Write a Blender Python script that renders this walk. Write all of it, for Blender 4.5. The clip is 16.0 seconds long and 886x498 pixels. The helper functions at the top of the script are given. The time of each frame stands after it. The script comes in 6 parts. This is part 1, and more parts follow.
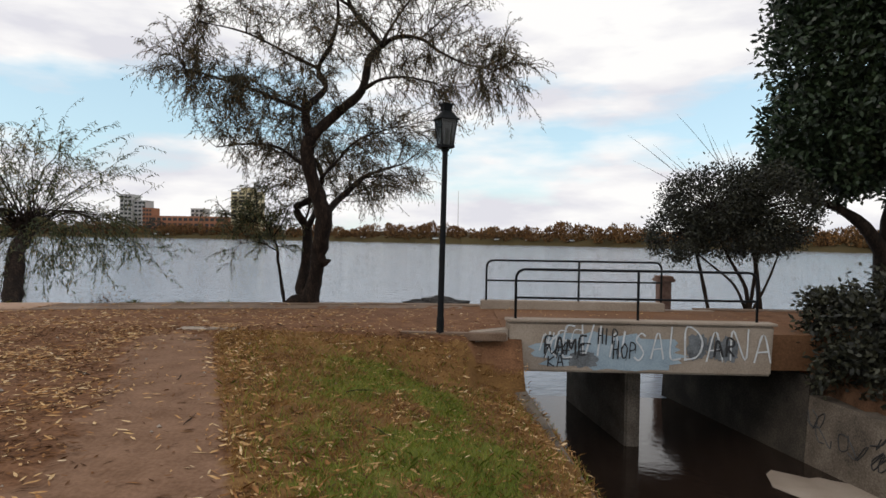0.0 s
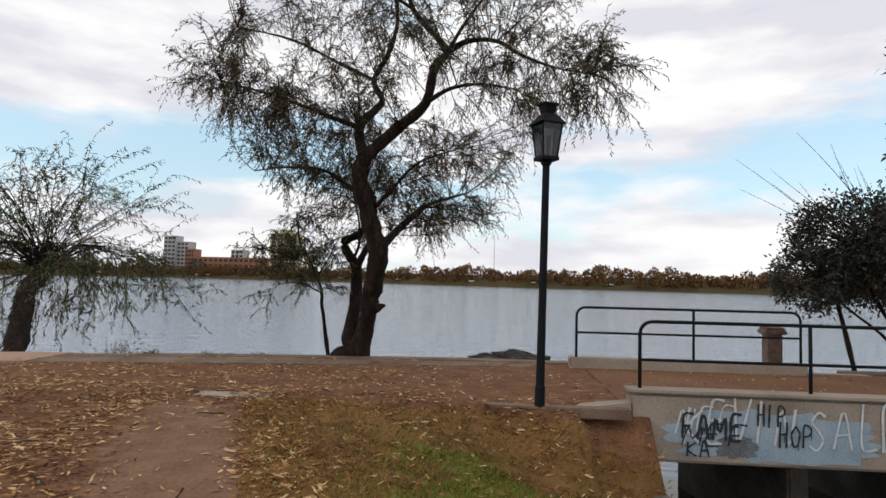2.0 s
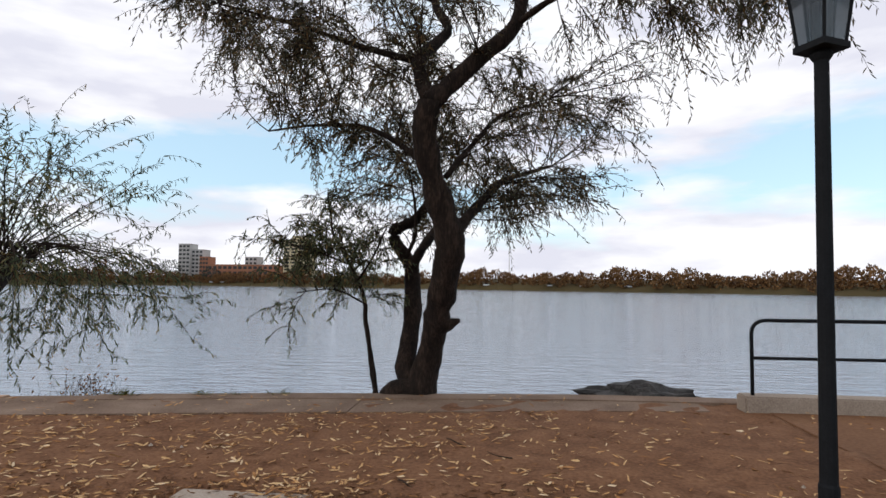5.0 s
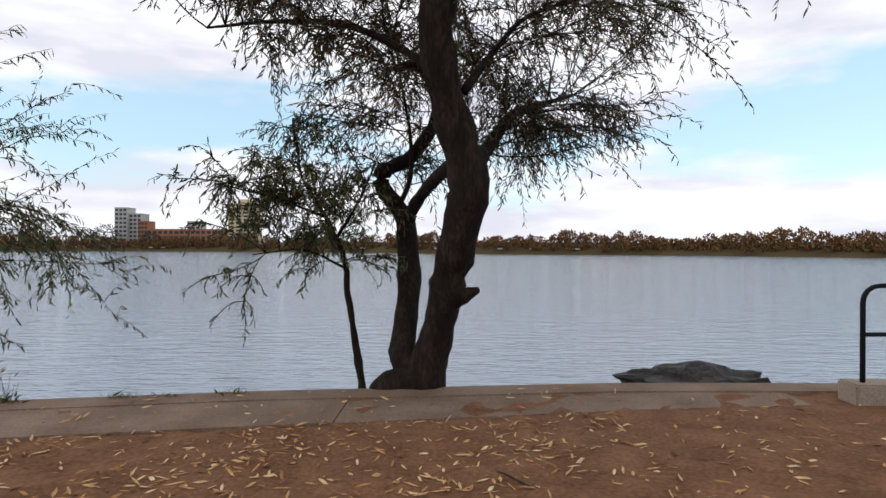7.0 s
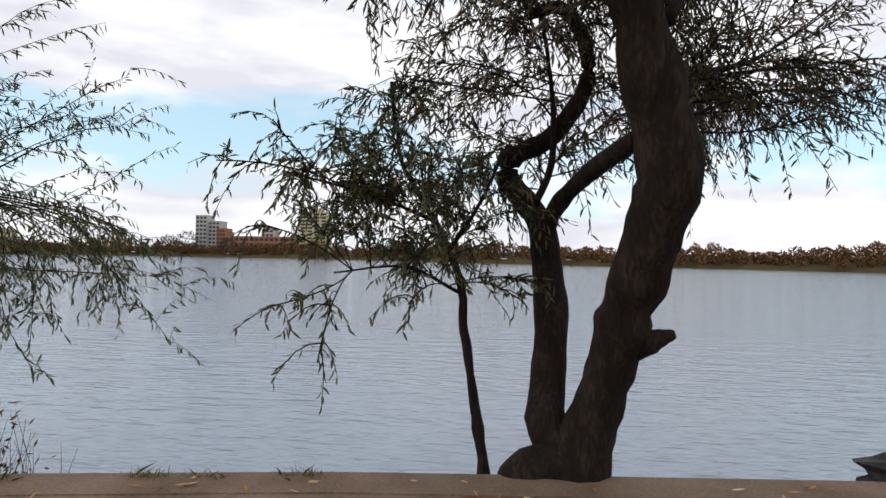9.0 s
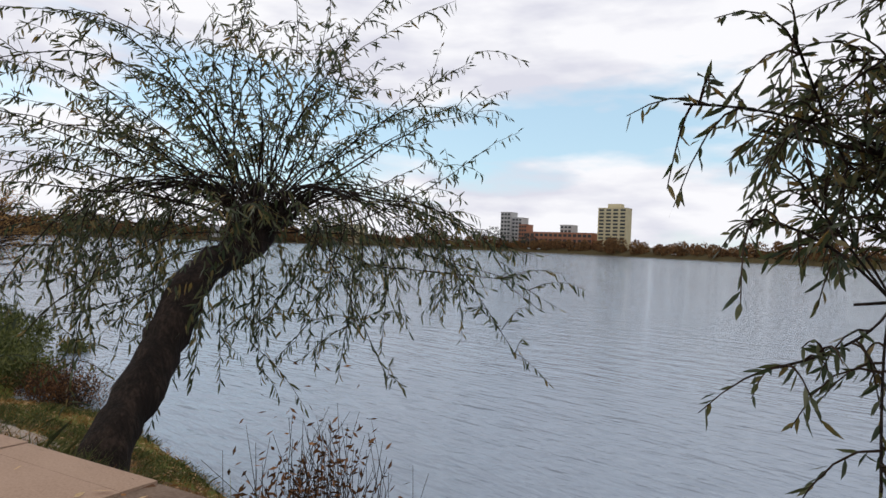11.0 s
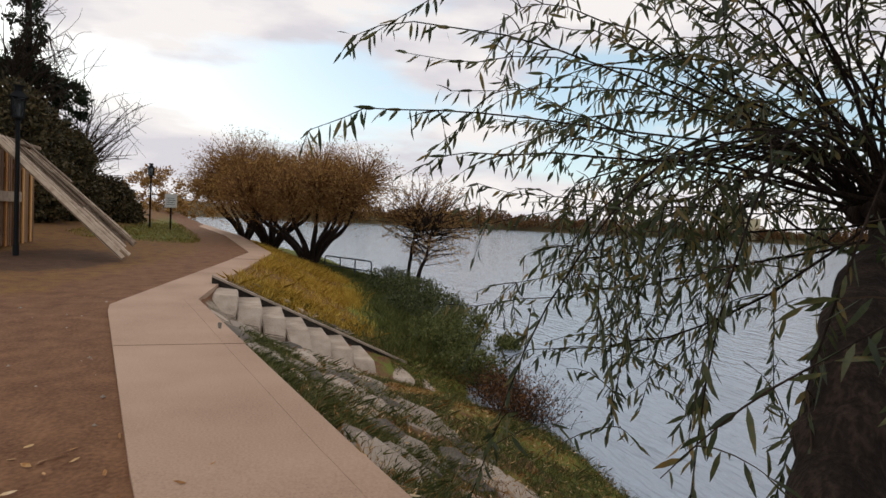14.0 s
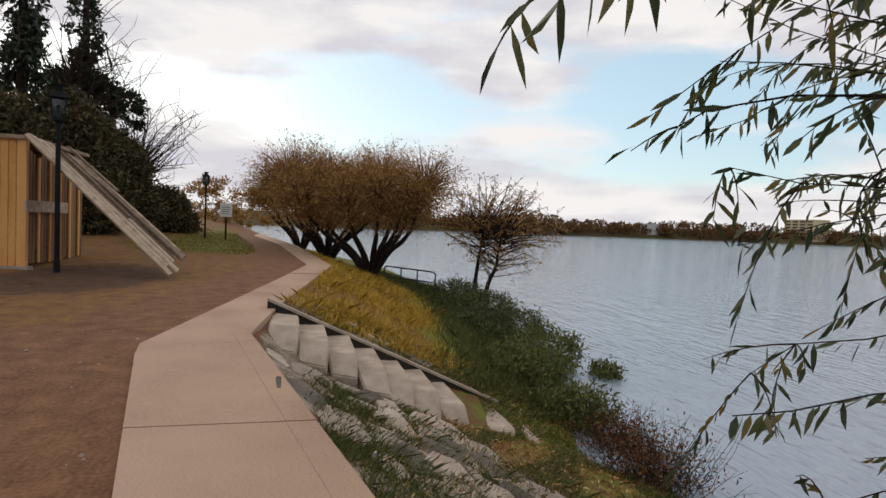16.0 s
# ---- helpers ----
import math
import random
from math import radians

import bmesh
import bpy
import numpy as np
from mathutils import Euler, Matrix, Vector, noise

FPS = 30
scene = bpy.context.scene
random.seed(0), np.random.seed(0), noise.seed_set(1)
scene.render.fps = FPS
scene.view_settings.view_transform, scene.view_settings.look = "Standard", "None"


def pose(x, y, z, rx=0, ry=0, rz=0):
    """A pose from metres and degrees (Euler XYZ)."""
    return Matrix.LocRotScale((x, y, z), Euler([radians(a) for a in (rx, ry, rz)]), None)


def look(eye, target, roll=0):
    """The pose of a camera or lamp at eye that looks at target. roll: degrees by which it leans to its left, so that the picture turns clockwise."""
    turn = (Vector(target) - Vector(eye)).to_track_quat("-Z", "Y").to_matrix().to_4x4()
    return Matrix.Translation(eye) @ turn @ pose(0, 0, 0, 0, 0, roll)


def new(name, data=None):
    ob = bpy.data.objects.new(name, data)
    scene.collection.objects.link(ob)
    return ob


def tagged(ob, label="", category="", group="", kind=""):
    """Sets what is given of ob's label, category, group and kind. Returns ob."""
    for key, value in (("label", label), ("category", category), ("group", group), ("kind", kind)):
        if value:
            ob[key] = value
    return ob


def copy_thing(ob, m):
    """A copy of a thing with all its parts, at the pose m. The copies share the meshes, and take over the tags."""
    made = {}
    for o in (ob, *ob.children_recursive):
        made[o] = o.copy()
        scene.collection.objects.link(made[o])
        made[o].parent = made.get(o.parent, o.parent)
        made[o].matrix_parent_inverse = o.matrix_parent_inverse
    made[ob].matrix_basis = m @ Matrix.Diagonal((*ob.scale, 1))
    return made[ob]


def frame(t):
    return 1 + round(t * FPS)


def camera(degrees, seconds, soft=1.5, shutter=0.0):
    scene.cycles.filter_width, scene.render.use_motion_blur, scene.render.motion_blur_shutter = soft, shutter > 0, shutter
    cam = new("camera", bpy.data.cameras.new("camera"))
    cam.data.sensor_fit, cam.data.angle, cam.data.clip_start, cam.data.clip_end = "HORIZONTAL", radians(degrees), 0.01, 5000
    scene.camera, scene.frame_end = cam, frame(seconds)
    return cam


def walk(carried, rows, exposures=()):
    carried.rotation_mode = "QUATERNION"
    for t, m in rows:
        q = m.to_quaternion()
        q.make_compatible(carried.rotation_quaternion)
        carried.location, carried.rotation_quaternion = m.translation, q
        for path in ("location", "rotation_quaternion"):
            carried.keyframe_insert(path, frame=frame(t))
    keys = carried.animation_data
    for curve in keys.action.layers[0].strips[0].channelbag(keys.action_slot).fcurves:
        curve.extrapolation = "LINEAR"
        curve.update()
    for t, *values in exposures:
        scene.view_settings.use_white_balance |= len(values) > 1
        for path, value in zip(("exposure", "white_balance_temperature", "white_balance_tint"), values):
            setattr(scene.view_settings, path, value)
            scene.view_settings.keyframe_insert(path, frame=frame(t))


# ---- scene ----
cam = camera(74.0, 16.0)
PATH = [
    (0.0, (0.239, -0.078, 1.634), (0.125, 4.920, 1.538), 0.91),
    (0.5, (0.119, 0.492, 1.620), (-0.065, 5.489, 1.589), 1.05),
    (1.0, (-0.109, 1.061, 1.625), (-0.352, 6.055, 1.621), 1.39),
    (1.5, (-0.363, 1.699, 1.599), (-0.712, 6.685, 1.744), 1.39),
    (2.0, (-0.666, 2.324, 1.586), (-1.080, 7.300, 1.846), 1.38),
    (2.5, (-0.946, 2.957, 1.580), (-1.445, 7.920, 1.915), 1.16),
    (3.0, (-1.243, 3.566, 1.581), (-1.776, 8.519, 2.001), 0.87),
    (5.5, (-2.315, 6.374, 1.533), (-2.830, 11.345, 1.709), 0.46),
    (6.0, (-2.502, 6.914, 1.520), (-2.967, 11.892, 1.559), 0.46),
    (6.5, (-2.745, 7.392, 1.510), (-3.001, 12.386, 1.527), 0.64),
    (7.0, (-2.992, 7.884, 1.478), (-3.084, 12.883, 1.469), 0.22),
    (7.5, (-3.157, 8.381, 1.484), (-3.207, 13.380, 1.406), 0.49),
    (8.0, (-3.394, 8.863, 1.493), (-3.440, 13.863, 1.422), 0.83),
    (8.2, (-3.460, 9.051, 1.481), (-3.535, 14.050, 1.466), 0.62),
    (10.3, (-4.392, 10.696, 1.635), (-6.544, 15.209, 1.684), 2.37),
    (10.5, (-4.525, 10.765, 1.597), (-6.880, 15.176, 1.649), 2.09),
    (11.0, (-5.068, 11.063, 1.579), (-7.987, 15.122, 1.539), 2.33),
    (11.5, (-5.652, 11.262, 1.569), (-9.075, 14.905, 1.499), 2.71),
    (12.0, (-6.316, 11.394, 1.524), (-10.286, 14.433, 1.480), 2.85),
    (12.5, (-6.948, 11.505, 1.521), (-11.332, 13.907, 1.411), 3.00),
    (13.0, (-7.520, 11.583, 1.537), (-12.046, 13.701, 1.371), 3.24),
    (13.5, (-8.121, 11.620, 1.537), (-12.782, 13.421, 1.367), 2.88),
    (14.0, (-8.727, 11.481, 1.533), (-13.456, 13.088, 1.297), 2.97),
    (14.5, (-9.378, 11.398, 1.530), (-14.148, 12.874, 1.263), 2.83),
    (15.0, (-9.977, 11.380, 1.534), (-14.774, 12.764, 1.257), 2.69),
    (15.5, (-10.597, 11.404, 1.541), (-15.408, 12.737, 1.264), 2.32),
    (16.0, (-11.201, 11.357, 1.548), (-16.050, 12.560, 1.342), 2.26),
]
walk(cam, [(t, look(eye, target, roll)) for t, eye, target, roll in PATH],
     exposures=[(0.0, 0.1, 6700, 10), (2.5, 0.12, 6600, 11), (5.5, 0.19, 6400, 12), (8.0, 0.2, 6450, 11), (10.5, 0.2, 6600, 10), (11.0, 0.06, 6450, 12), (11.5, -0.22, 6300, 13), (12.2, -0.34, 6300, 13), (13.0, -0.32, 6400, 12), (13.5, -0.12, 6650, 12), (14.0, -0.04, 6850, 13), (15.0, 0.05, 7050, 13), (16.0, -0.05, 6800, 12)])

# ---- world and sun ----
SUN_EL, SUN_AZ = 24.0, 250.0
world = bpy.data.worlds.new("world")
scene.world = world
world.use_nodes = True
wn, wl = world.node_tree.nodes, world.node_tree.links
background = wn["Background"]
sky = wn.new("ShaderNodeTexSky")
sky.sky_type, sky.sun_disc = "NISHITA", False
sky.sun_elevation, sky.sun_rotation = radians(SUN_EL), radians(SUN_AZ)
sky.air_density, sky.dust_density = 1.0, 0.6
skygain = wn.new("ShaderNodeVectorMath")
skygain.operation = "SCALE"
skygain.inputs["Scale"].default_value = 0.15
wl.new(sky.outputs[0], skygain.inputs[0])
coord = wn.new("ShaderNodeTexCoord")
stretch = wn.new("ShaderNodeMapping")
stretch.inputs["Scale"].default_value = (1.0, 1.0, 3.6)
wl.new(coord.outputs["Generated"], stretch.inputs["Vector"])
cloud = wn.new("ShaderNodeTexNoise")
cloud.inputs["Scale"].default_value, cloud.inputs["Detail"].default_value = 2.3, 7.0
cloud.inputs["Roughness"].default_value = 0.52
wl.new(stretch.outputs[0], cloud.inputs["Vector"])
cover = wn.new("ShaderNodeValToRGB")
cover.color_ramp.elements[0].position, cover.color_ramp.elements[1].position = 0.41, 0.53
height = wn.new("ShaderNodeSeparateXYZ")
wl.new(coord.outputs["Generated"], height.inputs[0])
banks = wn.new("ShaderNodeValToRGB")
banks.color_ramp.elements[0].position, banks.color_ramp.elements[1].position = 0.05, 0.34
banks.color_ramp.elements[0].color = banks.color_ramp.elements[1].color = (0.62, 0.62, 0.62, 1)
gap = banks.color_ramp.elements.new(0.18)
gap.color = (0.36, 0.36, 0.36, 1)
wl.new(height.outputs[2], banks.inputs[0])
heap = wn.new("ShaderNodeMath")
heap.operation = "ADD"
wl.new(cloud.outputs[0], heap.inputs[0])
wl.new(banks.outputs[0], heap.inputs[1])
thin = wn.new("ShaderNodeMath")
thin.operation = "SUBTRACT"
wl.new(heap.outputs[0], thin.inputs[0])
thin.inputs[1].default_value = 0.5
wl.new(thin.outputs[0], cover.inputs[0])
billow = wn.new("ShaderNodeTexNoise")
billow.inputs["Scale"].default_value, billow.inputs["Detail"].default_value = 4.1, 6.0
wl.new(stretch.outputs[0], billow.inputs["Vector"])
shade = wn.new("ShaderNodeValToRGB")
shade.color_ramp.elements[0].position, shade.color_ramp.elements[1].position = 0.38, 0.55
shade.color_ramp.elements[0].color = (0.70, 0.71, 0.785, 1)
shade.color_ramp.elements[1].color = (0.925, 0.93, 0.945, 1)
wl.new(billow.outputs[0], shade.inputs[0])
veil = wn.new("ShaderNodeMix")
veil.data_type = "RGBA"
veil.inputs[0].default_value = 0.55
veil.inputs[7].default_value = (0.60, 0.86, 1.0, 1)
wl.new(skygain.outputs[0], veil.inputs[6])
skymix = wn.new("ShaderNodeMix")
skymix.data_type = "RGBA"
wl.new(cover.outputs[0], skymix.inputs[0])
wl.new(veil.outputs[2], skymix.inputs[6])
wl.new(shade.outputs[0], skymix.inputs[7])
wl.new(skymix.outputs[2], background.inputs[0])
background.inputs[1].default_value = 1.0

sun = new("sun", bpy.data.lights.new("sun", "SUN"))
sun.data.energy, sun.data.angle, sun.data.color = 0.7, radians(14), (1.0, 0.93, 0.84)
sun_az = radians(SUN_AZ)
sun_dir = Vector((math.sin(sun_az) * math.cos(radians(SUN_EL)), math.cos(sun_az) * math.cos(radians(SUN_EL)), math.sin(radians(SUN_EL))))
sun.matrix_world = look(sun_dir * 50, (0, 0, 0))

# ---- materials ----


def material(name, ramp, scale=4.0, rough=0.85, bump=0.3, fine=40.0, metal=0.0, per="", detail=6.0, depth=0.02, translucent=0.0, stretch_z=1.0, spread=(0.3, 0.7)):
    """Two scales of noise through a colour ramp, a fine bump; per: 'object' or 'island' shifts the tone piece by piece."""
    m = bpy.data.materials.new(name)
    m.use_nodes = True
    n, k = m.node_tree.nodes, m.node_tree.links
    bsdf = n["Principled BSDF"]
    bsdf.inputs["Roughness"].default_value, bsdf.inputs["Metallic"].default_value = rough, metal
    if rough >= 0.85:
        bsdf.inputs["Specular IOR Level"].default_value = 0.2
    tc = n.new("ShaderNodeTexCoord")
    mp = n.new("ShaderNodeMapping")
    mp.inputs["Scale"].default_value = (1, 1, stretch_z)
    k.new(tc.outputs["Object"], mp.inputs[0])
    big = n.new("ShaderNodeTexNoise")
    big.inputs["Scale"].default_value, big.inputs["Detail"].default_value = scale, detail
    small = n.new("ShaderNodeTexNoise")
    small.inputs["Scale"].default_value, small.inputs["Detail"].default_value = fine, 4
    for t in (big, small):
        k.new(mp.outputs[0], t.inputs["Vector"])
    mixed = n.new("ShaderNodeMath")
    mixed.operation = "MULTIPLY_ADD"
    k.new(small.outputs[0], mixed.inputs[0])
    mixed.inputs[1].default_value = 0.45
    half = n.new("ShaderNodeMath")
    half.operation = "MULTIPLY"
    k.new(big.outputs[0], half.inputs[0])
    half.inputs[1].default_value = 0.55
    k.new(half.outputs[0], mixed.inputs[2])
    fac = mixed.outputs[0]
    if per:
        src = n.new("ShaderNodeObjectInfo").outputs["Random"] if per == "object" else n.new("ShaderNodeNewGeometry").outputs["Random Per Island"]
        add = n.new("ShaderNodeMath")
        add.operation = "MULTIPLY_ADD"
        k.new(src, add.inputs[0])
        add.inputs[1].default_value = 0.5
        sub = n.new("ShaderNodeMath")
        sub.operation = "SUBTRACT"
        k.new(fac, sub.inputs[0])
        sub.inputs[1].default_value = 0.25
        k.new(sub.outputs[0], add.inputs[2])
        fac = add.outputs[0]
    cr = n.new("ShaderNodeValToRGB")
    els = cr.color_ramp.elements
    while len(els) < len(ramp):
        els.new(0.5)
    for i, c in enumerate(ramp):
        els[i].position = spread[0] + (spread[1] - spread[0]) * i / max(1, len(ramp) - 1)
        els[i].color = (*c, 1)
    k.new(fac, cr.inputs[0])
    k.new(cr.outputs[0], bsdf.inputs["Base Color"])
    if bump:
        b = n.new("ShaderNodeBump")
        b.inputs["Strength"].default_value, b.inputs["Distance"].default_value = bump, depth
        k.new(mixed.outputs[0], b.inputs["Height"])
        k.new(b.outputs[0], bsdf.inputs["Normal"])
    if translucent:
        tr = n.new("ShaderNodeBsdfTranslucent")
        k.new(cr.outputs[0], tr.inputs[0])
        mx = n.new("ShaderNodeMixShader")
        mx.inputs[0].default_value = translucent
        k.new(bsdf.outputs[0], mx.inputs[1])
        k.new(tr.outputs[0], mx.inputs[2])
        k.new(mx.outputs[0], n["Material Output"].inputs[0])
    return m


DIRT = material("trodden_dirt", [(0.10, 0.044, 0.021), (0.16, 0.08, 0.04), (0.225, 0.115, 0.06)], 0.7, 0.95, 0.5, 26)
SAND = material("sandy_path_dirt", [(0.15, 0.095, 0.066), (0.215, 0.145, 0.105), (0.27, 0.19, 0.14)], 1.1, 0.95, 0.45, 30)
CONCRETE = material("worn_concrete", [(0.19, 0.148, 0.115), (0.30, 0.245, 0.195), (0.41, 0.35, 0.29)], 1.3, 0.85, 0.35, 55)
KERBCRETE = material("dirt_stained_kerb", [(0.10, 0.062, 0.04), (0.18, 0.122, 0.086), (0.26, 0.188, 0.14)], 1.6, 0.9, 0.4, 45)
# Near-black concrete; on the walls under the bridge it carries the deck's shade.
BLACKCRETE = material("darkened_concrete", [(0.012, 0.011, 0.009), (0.035, 0.03, 0.025), (0.08, 0.068, 0.055)], 2.0, 0.9, 0.4, 35)
MUDWATER = material("muddy_water", [(0.014, 0.009, 0.007), (0.028, 0.018, 0.013)], 1.5, 0.08, 0.4, 7)
PATHCRETE = material("path_concrete", [(0.26, 0.165, 0.112), (0.385, 0.257, 0.18), (0.46, 0.318, 0.23)], 0.8, 0.85, 0.25, 60)
STAINED = material("stained_concrete", [(0.035, 0.029, 0.024), (0.11, 0.09, 0.072), (0.2, 0.17, 0.138)], 2.2, 0.85, 0.4, 35)
STEPCRETE = material("pale_step_concrete", [(0.20, 0.155, 0.115), (0.38, 0.305, 0.24), (0.50, 0.42, 0.345)], 3, 0.85, 0.3, 60)
BARK = material("dark_bark", [(0.007, 0.005, 0.004), (0.018, 0.012, 0.009), (0.055, 0.036, 0.026)], 9, 0.95, 1.0, 45, stretch_z=0.25, depth=0.05)
TWIG = material("brown_twigs", [(0.02, 0.013, 0.009), (0.05, 0.032, 0.02)], 12, 0.9, 0.2)
RUSTTWIG = material("orange_brown_twigs", [(0.10, 0.045, 0.018), (0.20, 0.10, 0.04), (0.28, 0.15, 0.06)], 3, 0.9, 0.0, per="island")
LEAF = material("willow_leaf", [(0.028, 0.042, 0.018), (0.05, 0.066, 0.026), (0.11, 0.115, 0.045), (0.26, 0.155, 0.04)], 3, 0.45, 0.0, per="island", translucent=0.5, spread=(0.2, 0.85))
WILLOWLEAF = material("thin_willow_leaf", [(0.035, 0.038, 0.022), (0.06, 0.058, 0.03), (0.11, 0.08, 0.034), (0.2, 0.105, 0.034)], 3, 0.6, 0.0, per="island", translucent=0.45, spread=(0.2, 0.85))
EVERGREEN = material("evergreen_leaf", [(0.007, 0.014, 0.006), (0.016, 0.03, 0.011), (0.03, 0.052, 0.02)], 3, 0.5, 0.0, per="island", translucent=0.1)
DARKLEAF = material("dark_shrub_leaf", [(0.008, 0.009, 0.006), (0.018, 0.02, 0.011), (0.04, 0.04, 0.02)], 3, 0.6, 0.0, per="island", translucent=0.1)
AUTUMN = material("autumn_leaf", [(0.17, 0.085, 0.024), (0.31, 0.16, 0.045), (0.42, 0.25, 0.08)], 2, 0.8, 0.0, per="island", translucent=0.42)
FARWOOD = material("far_autumn_wood", [(0.06, 0.03, 0.014), (0.13, 0.065, 0.025), (0.22, 0.11, 0.04), (0.12, 0.07, 0.03)], 0.05, 0.9, 0.0, fine=0.4, per="island")
LITTER = material("fallen_leaves", [(0.2, 0.085, 0.03), (0.38, 0.19, 0.07), (0.55, 0.36, 0.17), (0.68, 0.54, 0.36)], 5, 0.85, 0.0, per="island", spread=(0.2, 0.85))
MULCH = material("rotting_leaves", [(0.05, 0.022, 0.01), (0.12, 0.052, 0.02), (0.24, 0.11, 0.04)], 5, 0.9, 0.0, per="island", spread=(0.2, 0.85))
GRASS = material("green_grass", [(0.09, 0.13, 0.01), (0.17, 0.215, 0.02), (0.29, 0.30, 0.05)], 3, 0.8, 0.0, per="island", translucent=0.3)
SHOREGRASS = material("shore_grass_green", [(0.05, 0.06, 0.014), (0.09, 0.105, 0.024), (0.16, 0.16, 0.045)], 3, 0.8, 0.0, per="island", translucent=0.3)
DRYGRASS = material("dry_grass", [(0.19, 0.09, 0.025), (0.33, 0.17, 0.052), (0.45, 0.29, 0.11)], 3, 0.85, 0.0, per="island", translucent=0.3)
OLIVELEAF = material("olive_shrub_leaf", [(0.03, 0.042, 0.012), (0.06, 0.075, 0.02), (0.11, 0.115, 0.035)], 3, 0.7, 0.0, per="island", translucent=0.25)
VERGE = material("verge_grass", [(0.10, 0.10, 0.02), (0.19, 0.17, 0.035), (0.34, 0.24, 0.06)], 1.5, 0.85, 0.0, per="island", translucent=0.3)
YELLOWGRASS = material("yellow_grass", [(0.30, 0.17, 0.025), (0.52, 0.32, 0.05), (0.66, 0.46, 0.09)], 3, 0.85, 0.0, per="island", translucent=0.3)
IRON = material("black_painted_iron", [(0.005, 0.006, 0.007), (0.011, 0.012, 0.014)], 8, 0.86, 0.15, 60)
BLUEIRON = material("blue_grey_iron", [(0.02, 0.028, 0.04), (0.045, 0.055, 0.075)], 8, 0.5, 0.1)
WOODPALE = material("weathered_planks", [(0.11, 0.075, 0.05), (0.27, 0.195, 0.14), (0.46, 0.36, 0.27)], 5, 0.85, 0.4, 60, per="object")
WOODORANGE = material("orange_varnished_boards", [(0.34, 0.13, 0.03), (0.54, 0.25, 0.065), (0.62, 0.33, 0.11)], 4, 0.7, 0.3, 50, per="object", stretch_z=0.2)
WOODBROWN = material("brown_fence_boards", [(0.10, 0.05, 0.025), (0.19, 0.10, 0.05), (0.27, 0.155, 0.085)], 4, 0.8, 0.3, 50, per="object", stretch_z=0.2)
WHITEPAINT = material("white_paint", [(0.6, 0.6, 0.58), (0.75, 0.75, 0.73)], 2, 0.7, 0.1)
BLUEPAINT = material("faded_blue_paint", [(0.16, 0.22, 0.27), (0.27, 0.35, 0.41), (0.36, 0.43, 0.48)], 3, 0.8, 0.2, 40)
BLACKPAINT = material("black_spray_paint", [(0.012, 0.012, 0.013), (0.03, 0.03, 0.033)], 6, 0.6, 0.0)
DIMPAINT = material("thin_black_overspray", [(0.05, 0.055, 0.06), (0.12, 0.13, 0.14), (0.2, 0.22, 0.24)], 5, 0.8, 0.1, 40)
CHALKPAINT = material("white_spray_paint", [(0.42, 0.44, 0.46), (0.62, 0.64, 0.65)], 6, 0.7, 0.0)
BRICKRED = material("far_red_brick", [(0.28, 0.12, 0.07), (0.36, 0.17, 0.10)], 0.2, 0.9, 0.0, 2)
FACADE = material("far_white_render", [(0.40, 0.385, 0.37), (0.52, 0.50, 0.475)], 0.2, 0.9, 0.0, 2)
CREAM = material("far_cream_render", [(0.48, 0.40, 0.24), (0.6, 0.52, 0.34)], 0.2, 0.9, 0.0, 2)
PANE = material("far_window_glass", [(0.03, 0.033, 0.036), (0.07, 0.07, 0.07)], 0.5, 0.86, 0.0)
ROCK = material("dark_wet_rock", [(0.012, 0.011, 0.010), (0.035, 0.032, 0.03), (0.085, 0.078, 0.07)], 5, 0.8, 0.8, 30)
BRICKPILLAR = material("brown_pillar_stone", [(0.10, 0.055, 0.04), (0.17, 0.10, 0.075), (0.24, 0.16, 0.12)], 6, 0.9, 0.4, 40)

GLASS = bpy.data.materials.new("lantern_glass")
GLASS.use_nodes = True
GLASS.node_tree.nodes["Principled BSDF"].inputs["Roughness"].default_value = 0.12
GLASS.node_tree.nodes["Principled BSDF"].inputs["Base Color"].default_value = (0.07, 0.075, 0.08, 1)
GLASS.node_tree.nodes["Principled BSDF"].inputs["Transmission Weight"].default_value = 1.0

WATER = bpy.data.materials.new("lake_water")
WATER.use_nodes = True
qn, ql = WATER.node_tree.nodes, WATER.node_tree.links
wb = qn["Principled BSDF"]
wb.inputs["Base Color"].default_value = (0.285, 0.335, 0.40, 1)
wb.inputs["Roughness"].default_value, wb.inputs["IOR"].default_value = 0.06, 1.33
wc = qn.new("ShaderNodeTexCoord")
wm = qn.new("ShaderNodeMapping")
wm.inputs["Scale"].default_value, wm.inputs["Rotation"].default_value = (0.45, 1.5, 1), (0, 0, radians(12))
ql.new(wc.outputs["Object"], wm.inputs[0])
w1, w2 = qn.new("ShaderNodeTexNoise"), qn.new("ShaderNodeTexNoise")
w1.inputs["Scale"].default_value, w1.inputs["Detail"].default_value = 1.25, 6
w2.inputs["Scale"].default_value, w2.inputs["Detail"].default_value = 3.6, 3
ql.new(wm.outputs[0], w1.inputs["Vector"])
ql.new(wm.outputs[0], w2.inputs["Vector"])
wa = qn.new("ShaderNodeMath")
wa.operation = "MULTIPLY_ADD"
ql.new(w2.outputs[0], wa.inputs[0])
wa.inputs[1].default_value = 0.65
ql.new(w1.outputs[0], wa.inputs[2])
wbump = qn.new("ShaderNodeBump")
wbump.inputs["Strength"].default_value, wbump.inputs["Distance"].default_value = 0.9, 0.11
ql.new(wa.outputs[0], wbump.inputs["Height"])
ql.new(wbump.outputs[0], wb.inputs["Normal"])

# ---- mesh helpers ----
rng = np.random.default_rng(7)


